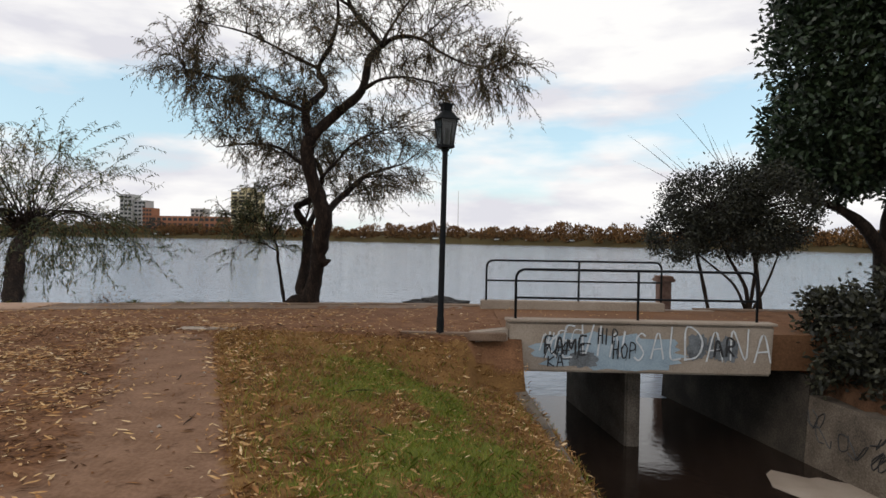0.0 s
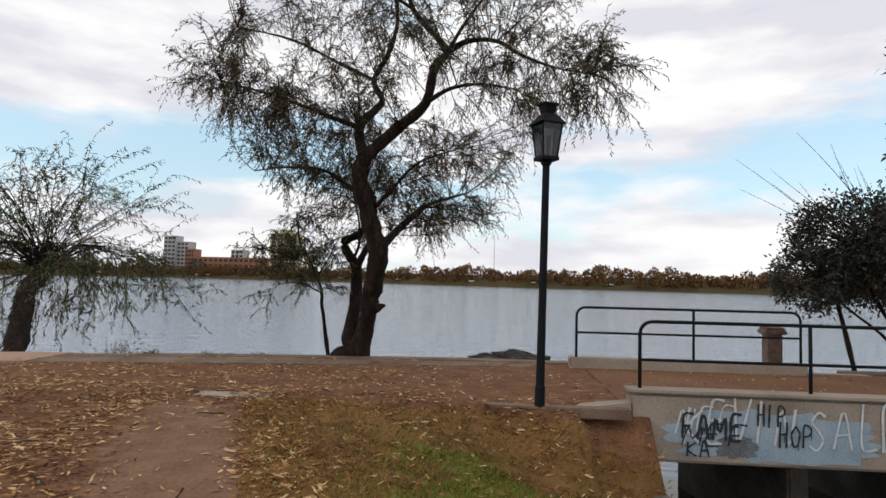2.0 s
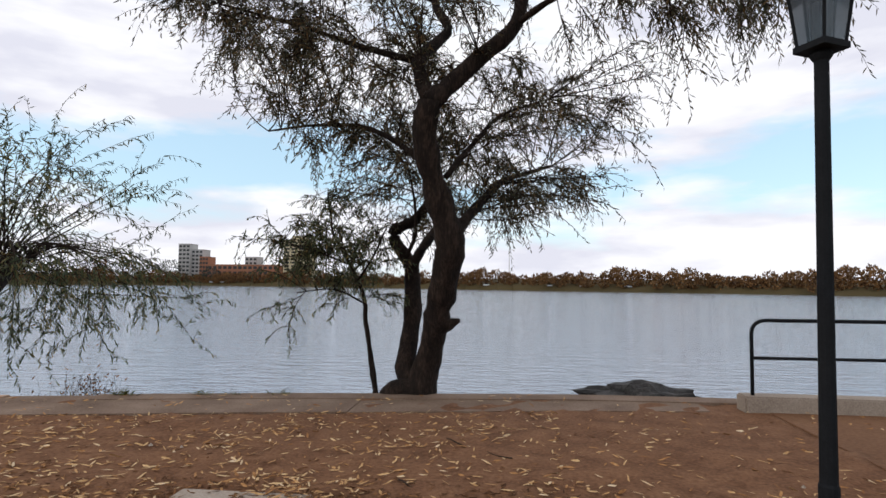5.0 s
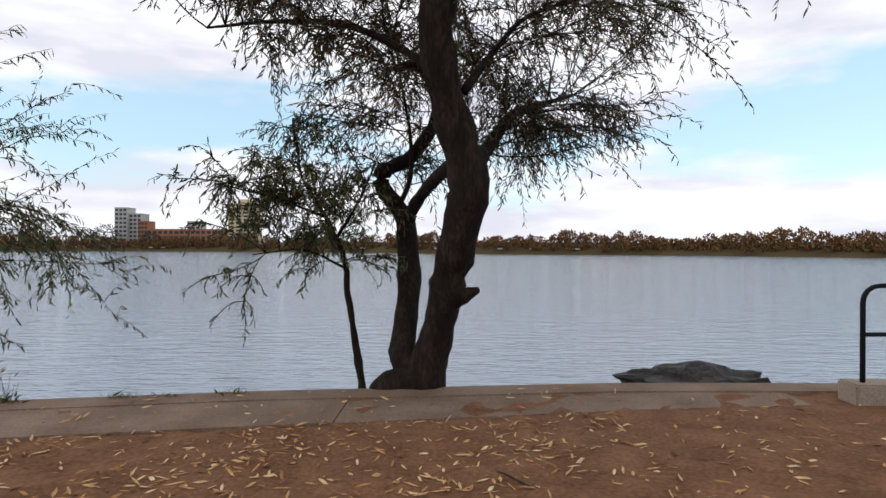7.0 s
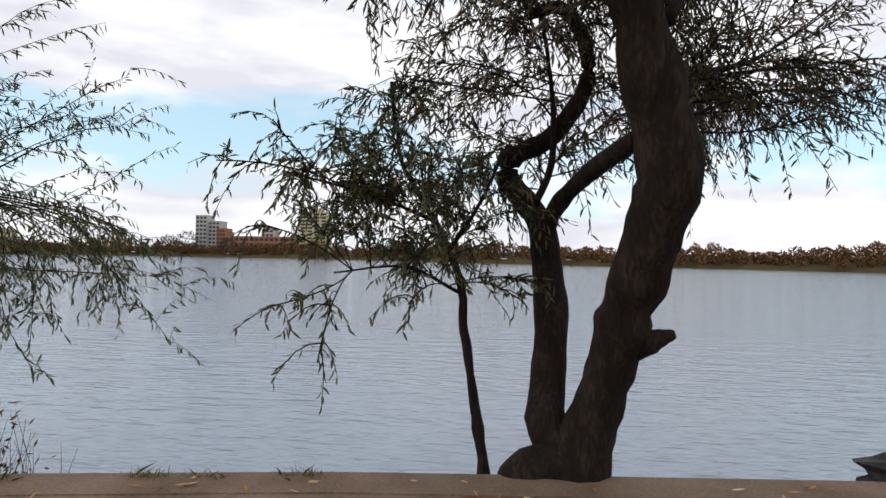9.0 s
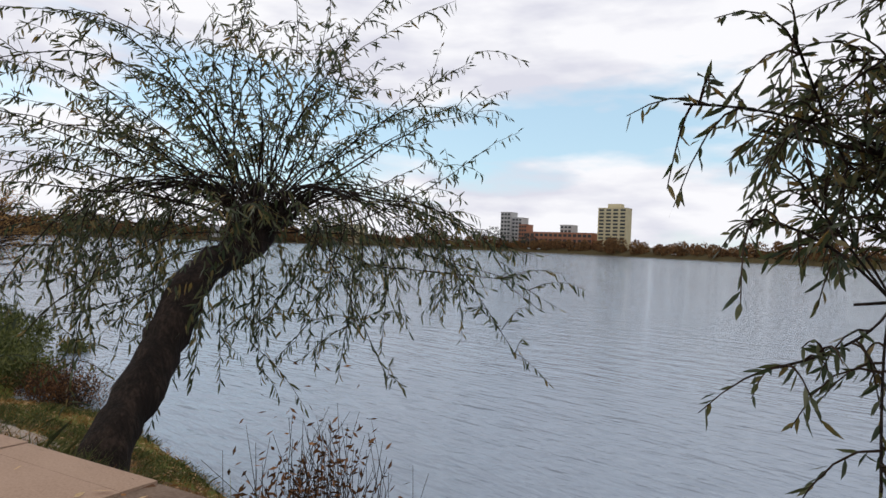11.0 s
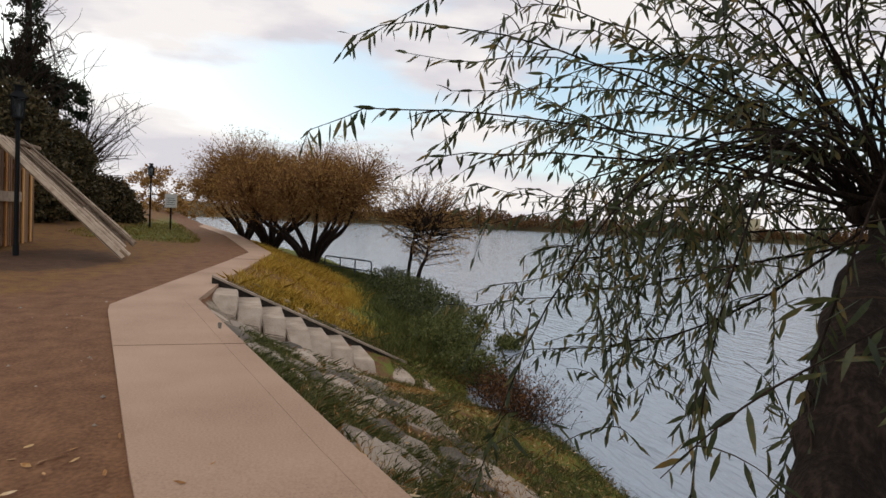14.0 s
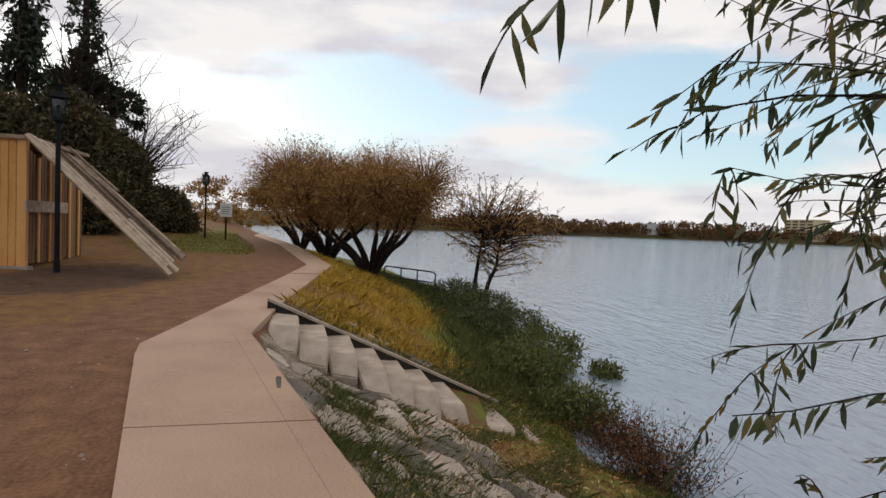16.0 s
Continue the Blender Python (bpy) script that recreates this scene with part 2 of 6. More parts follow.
def thing(name, place, label, category, group=""):
    ob = new(name)
    ob.location = place
    ob.empty_display_size = 0.2
    return tagged(ob, label, category, group)


def put(name, mesh, mat, parent=None, label="", smooth=False):
    """Link a mesh given in world coordinates; under a parent it is moved into the parent's space."""
    mesh.materials.append(mat)
    if smooth:
        mesh.polygons.foreach_set("use_smooth", [True] * len(mesh.polygons))
    ob = new(name, mesh)
    if parent is not None:
        base = Vector((0, 0, 0))
        p = parent
        while p is not None:
            base += p.location
            p = p.parent
        mesh.transform(Matrix.Translation(-base))
        ob.parent = parent
    return tagged(ob, label)


def part(name, bm, mat, parent=None, label="", smooth=False):
    me = bpy.data.meshes.new(name)
    bm.to_mesh(me)
    bm.free()
    return put(name, me, mat, parent, label, smooth)


def pymesh(name, v, f):
    me = bpy.data.meshes.new(name)
    me.from_pydata([tuple(p) for p in v], [], [tuple(q) for q in f])
    me.update()
    return me


def quads_mesh(name, v, per):
    """v: (n*per, 3) points, one face to each run of per points."""
    v = np.asarray(v, dtype=np.float32).reshape(-1, 3)
    n = len(v) // per
    me = bpy.data.meshes.new(name)
    me.vertices.add(len(v))
    me.vertices.foreach_set("co", v.ravel())
    me.loops.add(len(v))
    me.loops.foreach_set("vertex_index", np.arange(len(v), dtype=np.int32))
    me.polygons.add(n)
    me.polygons.foreach_set("loop_start", np.arange(0, len(v), per, dtype=np.int32))
    me.update(calc_edges=True)
    me.validate()
    return me


def block(bm, x0, y0, z0, x1, y1, z1, bevel=0.0, turn=None):
    r = bmesh.ops.create_cube(bm, size=1)
    m = Matrix.Translation(((x0 + x1) / 2, (y0 + y1) / 2, (z0 + z1) / 2)) @ Matrix.Diagonal((abs(x1 - x0), abs(y1 - y0), abs(z1 - z0), 1))
    if turn is not None:
        m = turn @ m
    bmesh.ops.transform(bm, matrix=m, verts=r["verts"])
    if bevel:
        edges = list({e for v in r["verts"] for e in v.link_edges})
        bmesh.ops.bevel(bm, geom=edges, offset=bevel, segments=2, affect="EDGES")
    return bm


def box(*a, **k):
    return block(bmesh.new(), *a, **k)


def tubes(paths, sides=6):
    """One mesh of tapered tubes: paths of (points, radii)."""
    V, Fc = [], []
    ang = np.arange(sides) * 2 * np.pi / sides
    for pts, rad in paths:
        pts = np.asarray(pts, float)
        n = len(pts)
        d = np.gradient(pts, axis=0)
        d /= np.linalg.norm(d, axis=1)[:, None] + 1e-9
        ref = np.array([0.0, 0, 1]) if abs(d[0][2]) < 0.9 else np.array([1.0, 0, 0])
        u = np.cross(d, ref)
        u /= np.linalg.norm(u, axis=1)[:, None] + 1e-9
        w = np.cross(d, u)
        rad = np.broadcast_to(np.asarray(rad, float), (n,)) if np.ndim(rad) else np.full(n, rad)
        base = len(V)
        ring = pts[:, None, :] + rad[:, None, None] * (np.cos(ang)[None, :, None] * u[:, None, :] + np.sin(ang)[None, :, None] * w[:, None, :])
        V.extend(ring.reshape(-1, 3).tolist())
        for i in range(n - 1):
            for j in range(sides):
                a, b = base + i * sides + j, base + i * sides + (j + 1) % sides
                Fc.append((a, b, b + sides, a + sides))
        Fc.append(tuple(base + j for j in reversed(range(sides))))
        Fc.append(tuple(base + (n - 1) * sides + j for j in range(sides)))
    return pymesh("tubes", V, Fc)


def smooth_path(pts, n):
    """Catmull-Rom through the points, n steps to each span."""
    p = np.asarray(pts, float)
    p = np.vstack([2 * p[0] - p[1], p, 2 * p[-1] - p[-2]])
    out = []
    for i in range(1, len(p) - 2):
        for t in np.arange(n) / n:
            a, b, c, d = p[i - 1], p[i], p[i + 1], p[i + 2]
            out.append(0.5 * (2 * b + (c - a) * t + (2 * a - 5 * b + 4 * c - d) * t * t + (3 * b - a - 3 * c + d) * t ** 3))
    out.append(p[-2])
    return np.array(out)


def limb(pts, r0, r1, n=4, rough=0.06):
    p = smooth_path(pts, n)
    r = np.linspace(r0, r1, len(p)) * (1 + rng.normal(0, rough, len(p)))
    return p, r


def unit(v):
    return v / (np.linalg.norm(v, axis=-1, keepdims=True) + 1e-9)


def blades(base, axis, length, width, lift=None):
    """Lance-shaped leaves, six-sided, from a base along an axis."""
    base, axis = np.asarray(base, float), unit(np.asarray(axis, float))
    n = len(base)
    side = unit(np.cross(axis, unit(rng.normal(0, 1, (n, 3)))))
    length, width = np.broadcast_to(length, (n,))[:, None], np.broadcast_to(width, (n,))[:, None]
    nrm = np.cross(side, axis)
    bend = nrm * length * rng.uniform(-0.12, 0.12, (n, 1))
    a = base + axis * length * 0.3 + bend * 0.6
    b = base + axis * length * 0.65 + bend
    tip = base + axis * length
    w = side * width
    return np.stack([base, a - w * 0.45, b - w * 0.38, tip, b + w * 0.38, a + w * 0.45], axis=1).reshape(-1, 3)


def diamonds(base, axis, length, width):
    base, axis = np.asarray(base, float), unit(np.asarray(axis, float))
    n = len(base)
    side = unit(np.cross(axis, unit(rng.normal(0, 1, (n, 3)))))
    length, width = np.broadcast_to(length, (n,))[:, None], np.broadcast_to(width, (n,))[:, None]
    mid = base + axis * length * 0.45
    return np.stack([base, mid - side * width * 0.5, base + axis * length, mid + side * width * 0.5], axis=1).reshape(-1, 3)


def arc(a, b, sag, n=9, wild=0.05):
    """A bent shoot from a to b that rises (sag > 0) or hangs (sag < 0) between them."""
    a, b = np.asarray(a, float), np.asarray(b, float)
    t = np.linspace(0, 1, n)[:, None]
    L = np.linalg.norm(b - a)
    p = a + (b - a) * t
    p[:, 2] += sag * 4 * t[:, 0] * (1 - t[:, 0])
    off = rng.normal(0, wild * L, 3)
    p += off * (t * (1 - t) * 2)
    return p


def leaves_along(path, gap, length, width, droop, start=0.15, spread=0.8):
    """Base points and axes of leaves set alternately along a shoot."""
    seg = np.linalg.norm(np.diff(path, axis=0), axis=1)
    cum = np.concatenate([[0], np.cumsum(seg)])
    n = max(2, int(cum[-1] * (1 - start) / gap))
    s = cum[-1] * (start + (1 - start) * (np.arange(n) + rng.uniform(0, 0.8, n)) / n)
    s = np.minimum(s, cum[-1])
    base = np.stack([np.interp(s, cum, path[:, k]) for k in range(3)], axis=1)
    i = np.clip(np.searchsorted(cum, s) - 1, 0, len(seg) - 1)
    d = unit(np.diff(path, axis=0)[i])
    ax = d * 0.7 + unit(rng.normal(0, 1, (n, 3))) * spread + np.array([0, 0, -droop])
    return base, ax


# ---- lie of the land ----
WATER_Z = -2.2
RIGHT_X = np.array([-250., -100, -72, -46, -31.3, -22, -19.2, -18.5, -15.7, -12.2, -10.3, -9, -8, -5, -1.2, 0.4, 40, 120, 400])
RIGHT_Y = np.array([-24., 0.8, 7.6, 11.3, 12.5, 11.1, 10.8, 10.95, 11.53, 12.27, 12.7, 12.95, 13.15, 13.75, 14.25, 14.3, 14.3, 15, 90])
LEFT_Y = np.array([-25.5, -0.6, 6.4, 10.4, 11.7, 10.18, 9.72, 9.6, 10.2, 10.95, 11.4, 11.75, 12.0, 12.6, 13.3, 13.5, 13.5, 14, 89])
SHORE_X = np.array([-250., -100, -60, -36, -26, -22.5, -19, -14.2, -10, -8, -7, -5, -1.2, 0.4, 40, 120, 400])
SHORE_Y = np.array([-14., 9, 19, 19.9, 18.4, 17.3, 17.6, 16.9, 15.9, 14.8, 14.0, 13.9, 14.45, 14.5, 14.5, 15.3, 91])
FAR_A = np.radians(np.array([-95., -70, -50, -24, -3, 12, 19, 30, 45, 64, 75, 86, 95]))
FAR_R = np.array([185., 230, 290, 345, 362, 445, 505, 560, 505, 405, 370, 325, 290])


def canal(y):
    """Left and right faces of the channel at y."""
    return np.where(y > 9.6, 1.5, 1.5 + (9.6 - y) * 0.06), 5.7 + (13.0 - y) * 0.22


def land(x, y):
    x, y = np.asarray(x, float), np.asarray(y, float)
    edge, shore = np.interp(x, RIGHT_X, RIGHT_Y), np.interp(x, SHORE_X, SHORE_Y)
    z = 0.03 * np.sin(x * 0.9 + y * 0.4) * np.cos(y * 0.7) * np.clip((edge - y - 1.5) / 2, 0, 1)
    # meadow rises gently inland and to the far left
    z = z + np.clip((-x - 20) / 60, 0, 1) * np.clip((8 - y) / 6, 0, 1) * 1.2 + np.clip((-y - 4) / 40, 0, 1) * 1.5
    # bank and lake bed
    s = (y - edge) / np.maximum(shore - edge, 0.05)
    bank = np.where(s > 0, -2.35 * np.clip(s, 0, None) ** 0.85, 0)
    bank = np.maximum(bank, -5.0) - 0.3 * np.exp(-((x + 19.9) / 1.5) ** 2) * np.clip(s * 5, 0, 1)
    z = np.where(s > 0, bank, z)
    # far side of the lake
    a, r = np.arctan2(-x, y), np.hypot(x, y)
    far = np.interp(a, FAR_A, FAR_R)
    z = np.where((r > far - 4) & (np.abs(a) < 1.65), np.clip((r - far) * 0.5, -2.5, 2.2) + np.clip((r - far) / 300, 0, 1) * 6, z)
    # channel with its grassy near bank
    cl, cr = canal(y)
    rim = -1.12 - (y - 3.5) * 0.435 + 0.5
    slope = np.clip((x - rim) / np.maximum(cl - rim, 0.3), 0, 1) * np.where(x > 0.45, np.clip((10.35 - y) / 0.9, 0, 1), np.clip((9.95 - y) / 1.3, 0, 1))
    z = np.where((x < cl) & (y < 10.6), z - 0.9 * slope ** 1.3, z)
    back = np.clip((cr + 2.2 - x) / 2.2, 0, 1) * np.clip((10.6 - y) / 0.5, 0, 1)
    z = np.where((x >= cr) & (y < 10.6), z - 1.05 * back, z)
    z = np.where((x > cl - np.where(y < 10.3, 0, 0.25)) & (x < cr + 0.3) & (y < 14.8), -3.0, z)
    return z


def axis_steps(pieces):
    out = []
    for a, b, h in pieces:
        out.append(np.arange(a, b, h))
    return np.concatenate(out)


gx = axis_steps([(-1500, -600, 60), (-600, -100, 20), (-100, -32, 2), (-32, -12, 0.4), (-12, 8.5, 0.2), (8.5, 40, 1.5), (40, 600, 20), (600, 1501, 60)])
gy = axis_steps([(-1500, -600, 60), (-600, -60, 20), (-60, -4, 2), (-4, 9, 0.25), (9, 18, 0.2), (18, 24, 0.5), (24, 100, 4), (100, 600, 8), (600, 1501, 60)])
GX, GY = np.meshgrid(gx, gy)
GZ = land(GX, GY)
near = (np.abs(GX + 8) < 24) & (GY > -4) & (GY < 20) & (GZ > -2.9)
GZ = GZ + near * rng.normal(0, 0.010, GZ.shape)
nx, ny = len(gx), len(gy)
idx = np.arange(nx * ny).reshape(ny, nx)
faces = np.stack([idx[:-1, :-1], idx[:-1, 1:], idx[1:, 1:], idx[1:, :-1]], axis=-1).reshape(-1, 4)
gm = bpy.data.meshes.new("ground")
gm.from_pydata(np.stack([GX, GY, GZ], -1).reshape(-1, 3).tolist(), [], faces.tolist())


def ground_material():
    """Dirt, sandy footpath, grass and rubble bank, mixed by soft-edged regions of the plan."""
    m = bpy.data.materials.new("ground")
    m.use_nodes = True
    n, k = m.node_tree.nodes, m.node_tree.links
    bsdf = n["Principled BSDF"]
    bsdf.inputs["Roughness"].default_value = 0.95
    pos = n.new("ShaderNodeNewGeometry").outputs["Position"]

    def noise_at(scale, detail=5):
        t = n.new("ShaderNodeTexNoise")
        t.inputs["Scale"].default_value, t.inputs["Detail"].default_value = scale, detail
        k.new(pos, t.inputs["Vector"])
        return t.outputs[0]

    def ramp(src, a, b, ca, cb):
        r = n.new("ShaderNodeValToRGB")
        r.color_ramp.elements[0].position, r.color_ramp.elements[1].position = a, b
        r.color_ramp.elements[0].color, r.color_ramp.elements[1].color = (*ca, 1), (*cb, 1)
        k.new(src, r.inputs[0])
        return r.outputs[0]

    def mix(f, a, b):
        x = n.new("ShaderNodeMix")
        x.data_type = "RGBA"
        k.new(f, x.inputs[0])
        k.new(a, x.inputs[6])
        k.new(b, x.inputs[7])
        return x.outputs[2]

    big, mid, fine = noise_at(0.55), noise_at(3.0), noise_at(30)
    soft = n.new("ShaderNodeMath")
    soft.operation = "MULTIPLY_ADD"
    k.new(fine, soft.inputs[0])
    soft.inputs[1].default_value = 0.5
    halfm = n.new("ShaderNodeMath")
    halfm.operation = "MULTIPLY"
    k.new(mid, halfm.inputs[0])
    halfm.inputs[1].default_value = 0.5
    k.new(halfm.outputs[0], soft.inputs[2])
    tone = soft.outputs[0]
    dirt = ramp(tone, 0.35, 0.65, (0.10, 0.044, 0.021), (0.225, 0.115, 0.06))
    sand = ramp(tone, 0.35, 0.65, (0.14, 0.076, 0.044), (0.24, 0.14, 0.088))
    turf = ramp(tone, 0.35, 0.65, (0.11, 0.056, 0.02), (0.22, 0.118, 0.042))
    green = ramp(tone, 0.35, 0.65, (0.07, 0.088, 0.012), (0.15, 0.16, 0.03))
    rubble = ramp(tone, 0.38, 0.62, (0.05, 0.04, 0.022), (0.33, 0.26, 0.20))
    far = ramp(tone, 0.35, 0.65, (0.05, 0.04, 0.016), (0.09, 0.065, 0.028))
    masks = {}
    # Dark earth by the hut, and the painted shade beside the channel.
    soil_shade = ramp(tone, 0.35, 0.65, (0.045, 0.023, 0.013), (0.105, 0.056, 0.032))
    for name in ("sand", "turf", "green", "rubble", "far", "soil_shade"):
        at = n.new("ShaderNodeAttribute")
        at.attribute_name = name
        sh = n.new("ShaderNodeMath")
        sh.operation = "MULTIPLY_ADD"
        k.new(mid, sh.inputs[0])
        sh.inputs[1].default_value = 1.0
        off = n.new("ShaderNodeMath")
        off.operation = "ADD"
        k.new(at.outputs["Fac"], off.inputs[0])
        off.inputs[1].default_value = -0.5
        k.new(off.outputs[0], sh.inputs[2])
        masks[name] = ramp(sh.outputs[0], 0.42, 0.58, (0, 0, 0), (1, 1, 1))
    c = mix(masks["sand"], dirt, sand)
    c = mix(masks["turf"], c, turf)
    c = mix(masks["green"], c, green)
    c = mix(masks["rubble"], c, rubble)
    c = mix(masks["far"], c, far)
    c = mix(masks["soil_shade"], c, soil_shade)
    k.new(c, bsdf.inputs["Base Color"])
    bsdf.inputs["Specular IOR Level"].default_value = 0.15
    b = n.new("ShaderNodeBump")
    b.inputs["Strength"].default_value, b.inputs["Distance"].default_value = 0.6, 0.03
    k.new(tone, b.inputs["Height"])
    k.new(b.outputs[0], bsdf.inputs["Normal"])
    return m


def regions(x, y):
    """How much each kind of ground covers a point of the plan, 0 to 1."""
    edge, left = np.interp(x, RIGHT_X, RIGHT_Y), np.interp(x, RIGHT_X, LEFT_Y)
    cl, cr = canal(y)
    pr = -1.12 - (y - 3.5) * 0.435
    pl = pr - 1.25 - np.clip(4 - y, 0, 3) * 0.25
    r = {}
    soft = lambda v, w: np.clip(v / w + 0.5, 0, 1)
    r["sand"] = soft(x - pl, 0.7) * soft(pr - x, 0.5) * soft(9.4 - y, 1.0)
    grassy = soft(x - pr, 0.4) * soft(cl - x, 0.3) * soft(9.7 - y, 0.5)
    r["turf"] = np.maximum(grassy, soft(-x - 19, 3) * soft(left - 1.2 - y, 1.5) * 0.55)
    tuft = np.sin(x * 2.3 + 1.4 * np.sin(y * 1.5 + 0.6)) * np.sin(y * 1.35 + 1.1 * np.sin(x * 1.9)) + 0.5 * np.sin(x * 5.1 + y * 3.3) * np.sin(y * 4.3 - x * 1.7)
    gband = grassy * np.clip(0.72 + 0.62 * tuft, 0.05, 1) * np.exp(-((x - (0.2 - (y - 5) * 0.22)) / 1.45) ** 2) * soft(8.8 - y, 1.5)
    bank = soft(y - edge, 0.15) * (x < -7.6)
    r["green"] = np.maximum(gband * 0.95, bank * np.clip((y - edge) / 5.5, 0, 1) * 0.8 + 0.55 * bank * (x < -23) * soft(y - edge - 3.2, 1.5))
    r["green"] = np.maximum(r["green"], soft(x - cr, 0.5) * soft(10.4 - y, 0.4) * 0.6)
    r["green"] = np.maximum(r["green"], soft(-x - 36, 5) * soft(left - 1.5 - y, 1.0) * soft(y - 4, 3) * 0.6)
    r["rubble"] = bank * (x > -24) * np.clip(1.05 - (y - edge) / 3.6, 0, 1) * 0.66
    r["turf"] = np.maximum(r["turf"], bank * (x <= -23) * soft(edge + 3.4 - y, 1.5))
    r["soil_shade"] = np.clip(1.3 - np.hypot((x + 26.5) / 4.2, (y - 6.6) / 2.0), 0, 1)
    # Shadow on the slope right of the channel, coloured in with the same dark tone.
    r["soil_shade"] = np.maximum(r["soil_shade"], soft(x - cr - 0.2, 0.3) * soft(10.5 - y, 0.4) * soft(cr + 3.5 - x, 1.0) * 0.95)
    r["far"] = (np.hypot(x, y) > 120) * 1.0
    return r


flat = GX.ravel(), GY.ravel()
for name, val in regions(*flat).items():
    gm.attributes.new(name, "FLOAT", "POINT").data.foreach_set("value", val.astype(np.float32))
GROUND = ground_material()
gm.materials.append(GROUND)
gm.polygons.foreach_set("use_smooth", [True] * len(gm.polygons))
tagged(new("ground", gm), "trodden brown earth with dry grass sloping to a lake", "ground", kind="structure")

wmesh = pymesh("water", [(-1500, -60, WATER_Z), (1500, -60, WATER_Z), (1500, 1500, WATER_Z), (-1500, 1500, WATER_Z)], [(0, 1, 2, 3)])
wmesh.materials.append(WATER)
tagged(new("water", wmesh), "grey blue lake with small wind ripples", "water", kind="structure")

# ---- concrete path, lake wall, channel ----
path = tagged(new("path"), "pale concrete lakeside path of cast slabs", "path", kind="structure")


def ribbon_slab(xa, xb, top, bottom, lo, hi):
    """A slab between two edges of the plan, lo and hi, functions of x."""
    xs = np.linspace(xa, xb, max(2, int(abs(xb - xa) / 0.5) + 1))
    a = [(x, lo(x), top) for x in xs]
    b = [(x, hi(x), top) for x in xs]
    n = len(xs)
    v = a + b + [(x, y, bottom) for x, y, _ in a] + [(x, y, bottom) for x, y, _ in b]
    f = [(i, i + 1, n + i + 1, n + i) for i in range(n - 1)]
    f += [(2 * n + i, 3 * n + i, 3 * n + i + 1, 2 * n + i + 1) for i in range(n - 1)]
    f += [(i + 1, i, 2 * n + i, 2 * n + i + 1) for i in range(n - 1)]
    f += [(n + i, n + i + 1, 3 * n + i + 1, 3 * n + i) for i in range(n - 1)]
    f += [(0, n, 3 * n, 2 * n), (n - 1, 3 * n - 1, 4 * n - 1, 2 * n - 1)]
    return v, f


def left_edge(x):
    return float(np.interp(x, RIGHT_X, LEFT_Y))


def right_edge(x):
    return float(np.interp(x, RIGHT_X, RIGHT_Y))


joints = [0.4, -4.0, -8.6, -9.9, -12.35, -15.68, -18.6, -22, -25, -28, -31, -35, -39, -43, -48, -54, -60, -70, -85, -100]
for xa, xb in zip(joints, joints[1:]):
    lift = float(rng.uniform(-0.006, 0.006))
    old = xa > -8.5
    inner = right_edge if old else (lambda x: right_edge(x) - 0.2245)
    v, f = ribbon_slab(xb + 0.004, xa - 0.004, (0.014 if old else 0.035) + lift, -0.15, left_edge, inner)
    put("slab", pymesh("slab", v, f), KERBCRETE if old else PATHCRETE, path)
    if not old:
        v, f = ribbon_slab(xb + 0.004, xa - 0.004, 0.036 + lift, -0.2, lambda x: right_edge(x) - 0.2225, right_edge)
        put("edging", pymesh("edging", v, f), PATHCRETE, path)

lake_wall = tagged(new("wall_lake"), "low concrete retaining wall along the lake", "wall", kind="structure")
for xa, xb in ((-7.5, 1.2), (6.0, 16.0), (16.0, 40.0)):
    v, f = ribbon_slab(xa, xb, 0.025, -3.2, lambda x: right_edge(x) - 0.32, lambda x: right_edge(x) + 0.04)
    put("wall", pymesh("wall", v, f), KERBCRETE, lake_wall)

channel = tagged(new("wall_channel"), "stained concrete walls of a narrow drainage channel", "wall", kind="structure")


def wall_run(ya, yb, face, top, thick, mat, name):
    """Wall along y: face(y) is the x of its water side, thick is signed away from the water."""
    ys = np.linspace(ya, yb, 14)
    v, f = [], []
    for y in ys:
        x = float(face(y))
        v += [(x, y, -3.2), (x + 0.12 * np.sign(thick), y, top(y)), (x + thick, y, top(y) - 0.02), (x + thick, y, -3.2)]
    for i in range(len(ys) - 1):
        o = 4 * i
        for j in range(3):
            q = (o + j, o + j + 1, o + j + 5, o + j + 4)
            f.append(q if thick > 0 else q[::-1])
    f += [(0, 3, 2, 1), tuple(len(v) - 4 + j for j in range(4))]
    return put(name, pymesh(name, v, f), mat, channel)


wall_run(-40, 10.25, lambda y: canal(np.array(y))[0], lambda y: -0.84, -0.5, STAINED, "wall")
wall_run(-40, 10.25, lambda y: canal(np.array(y))[1], lambda y: -1.0 - max(0, 10 - y) * 0.03, 0.75, STAINED, "wall")
# Walls below the deck: its shade is put into their darker colour.
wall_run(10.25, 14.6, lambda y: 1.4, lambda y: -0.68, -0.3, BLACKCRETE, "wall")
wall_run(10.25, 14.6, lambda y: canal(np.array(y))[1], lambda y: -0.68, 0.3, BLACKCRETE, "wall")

mud = pymesh("channel_water", [(1.3, -40, WATER_Z + 0.012), (18, -40, WATER_Z + 0.012), (6.1, 14.3, WATER_Z + 0.012), (1.3, 14.3, WATER_Z + 0.012)], [(0, 1, 2, 3)])
mud.materials.append(MUDWATER)
tagged(new("water_channel", mud), "dark muddy shallow water in the channel", "water", kind="structure")
silt = bmesh.new()
ring = []
for i in range(22):
    a = i * 2 * math.pi / 22
    r = 1 + 0.22 * math.sin(3 * a + 1) + 0.1 * math.sin(7 * a)
    ring.append(silt.verts.new((5.95 + 0.7 * r * math.cos(a), 8.9 + 0.85 * r * math.sin(a), WATER_Z + 0.02)))
silt.faces.new(ring)
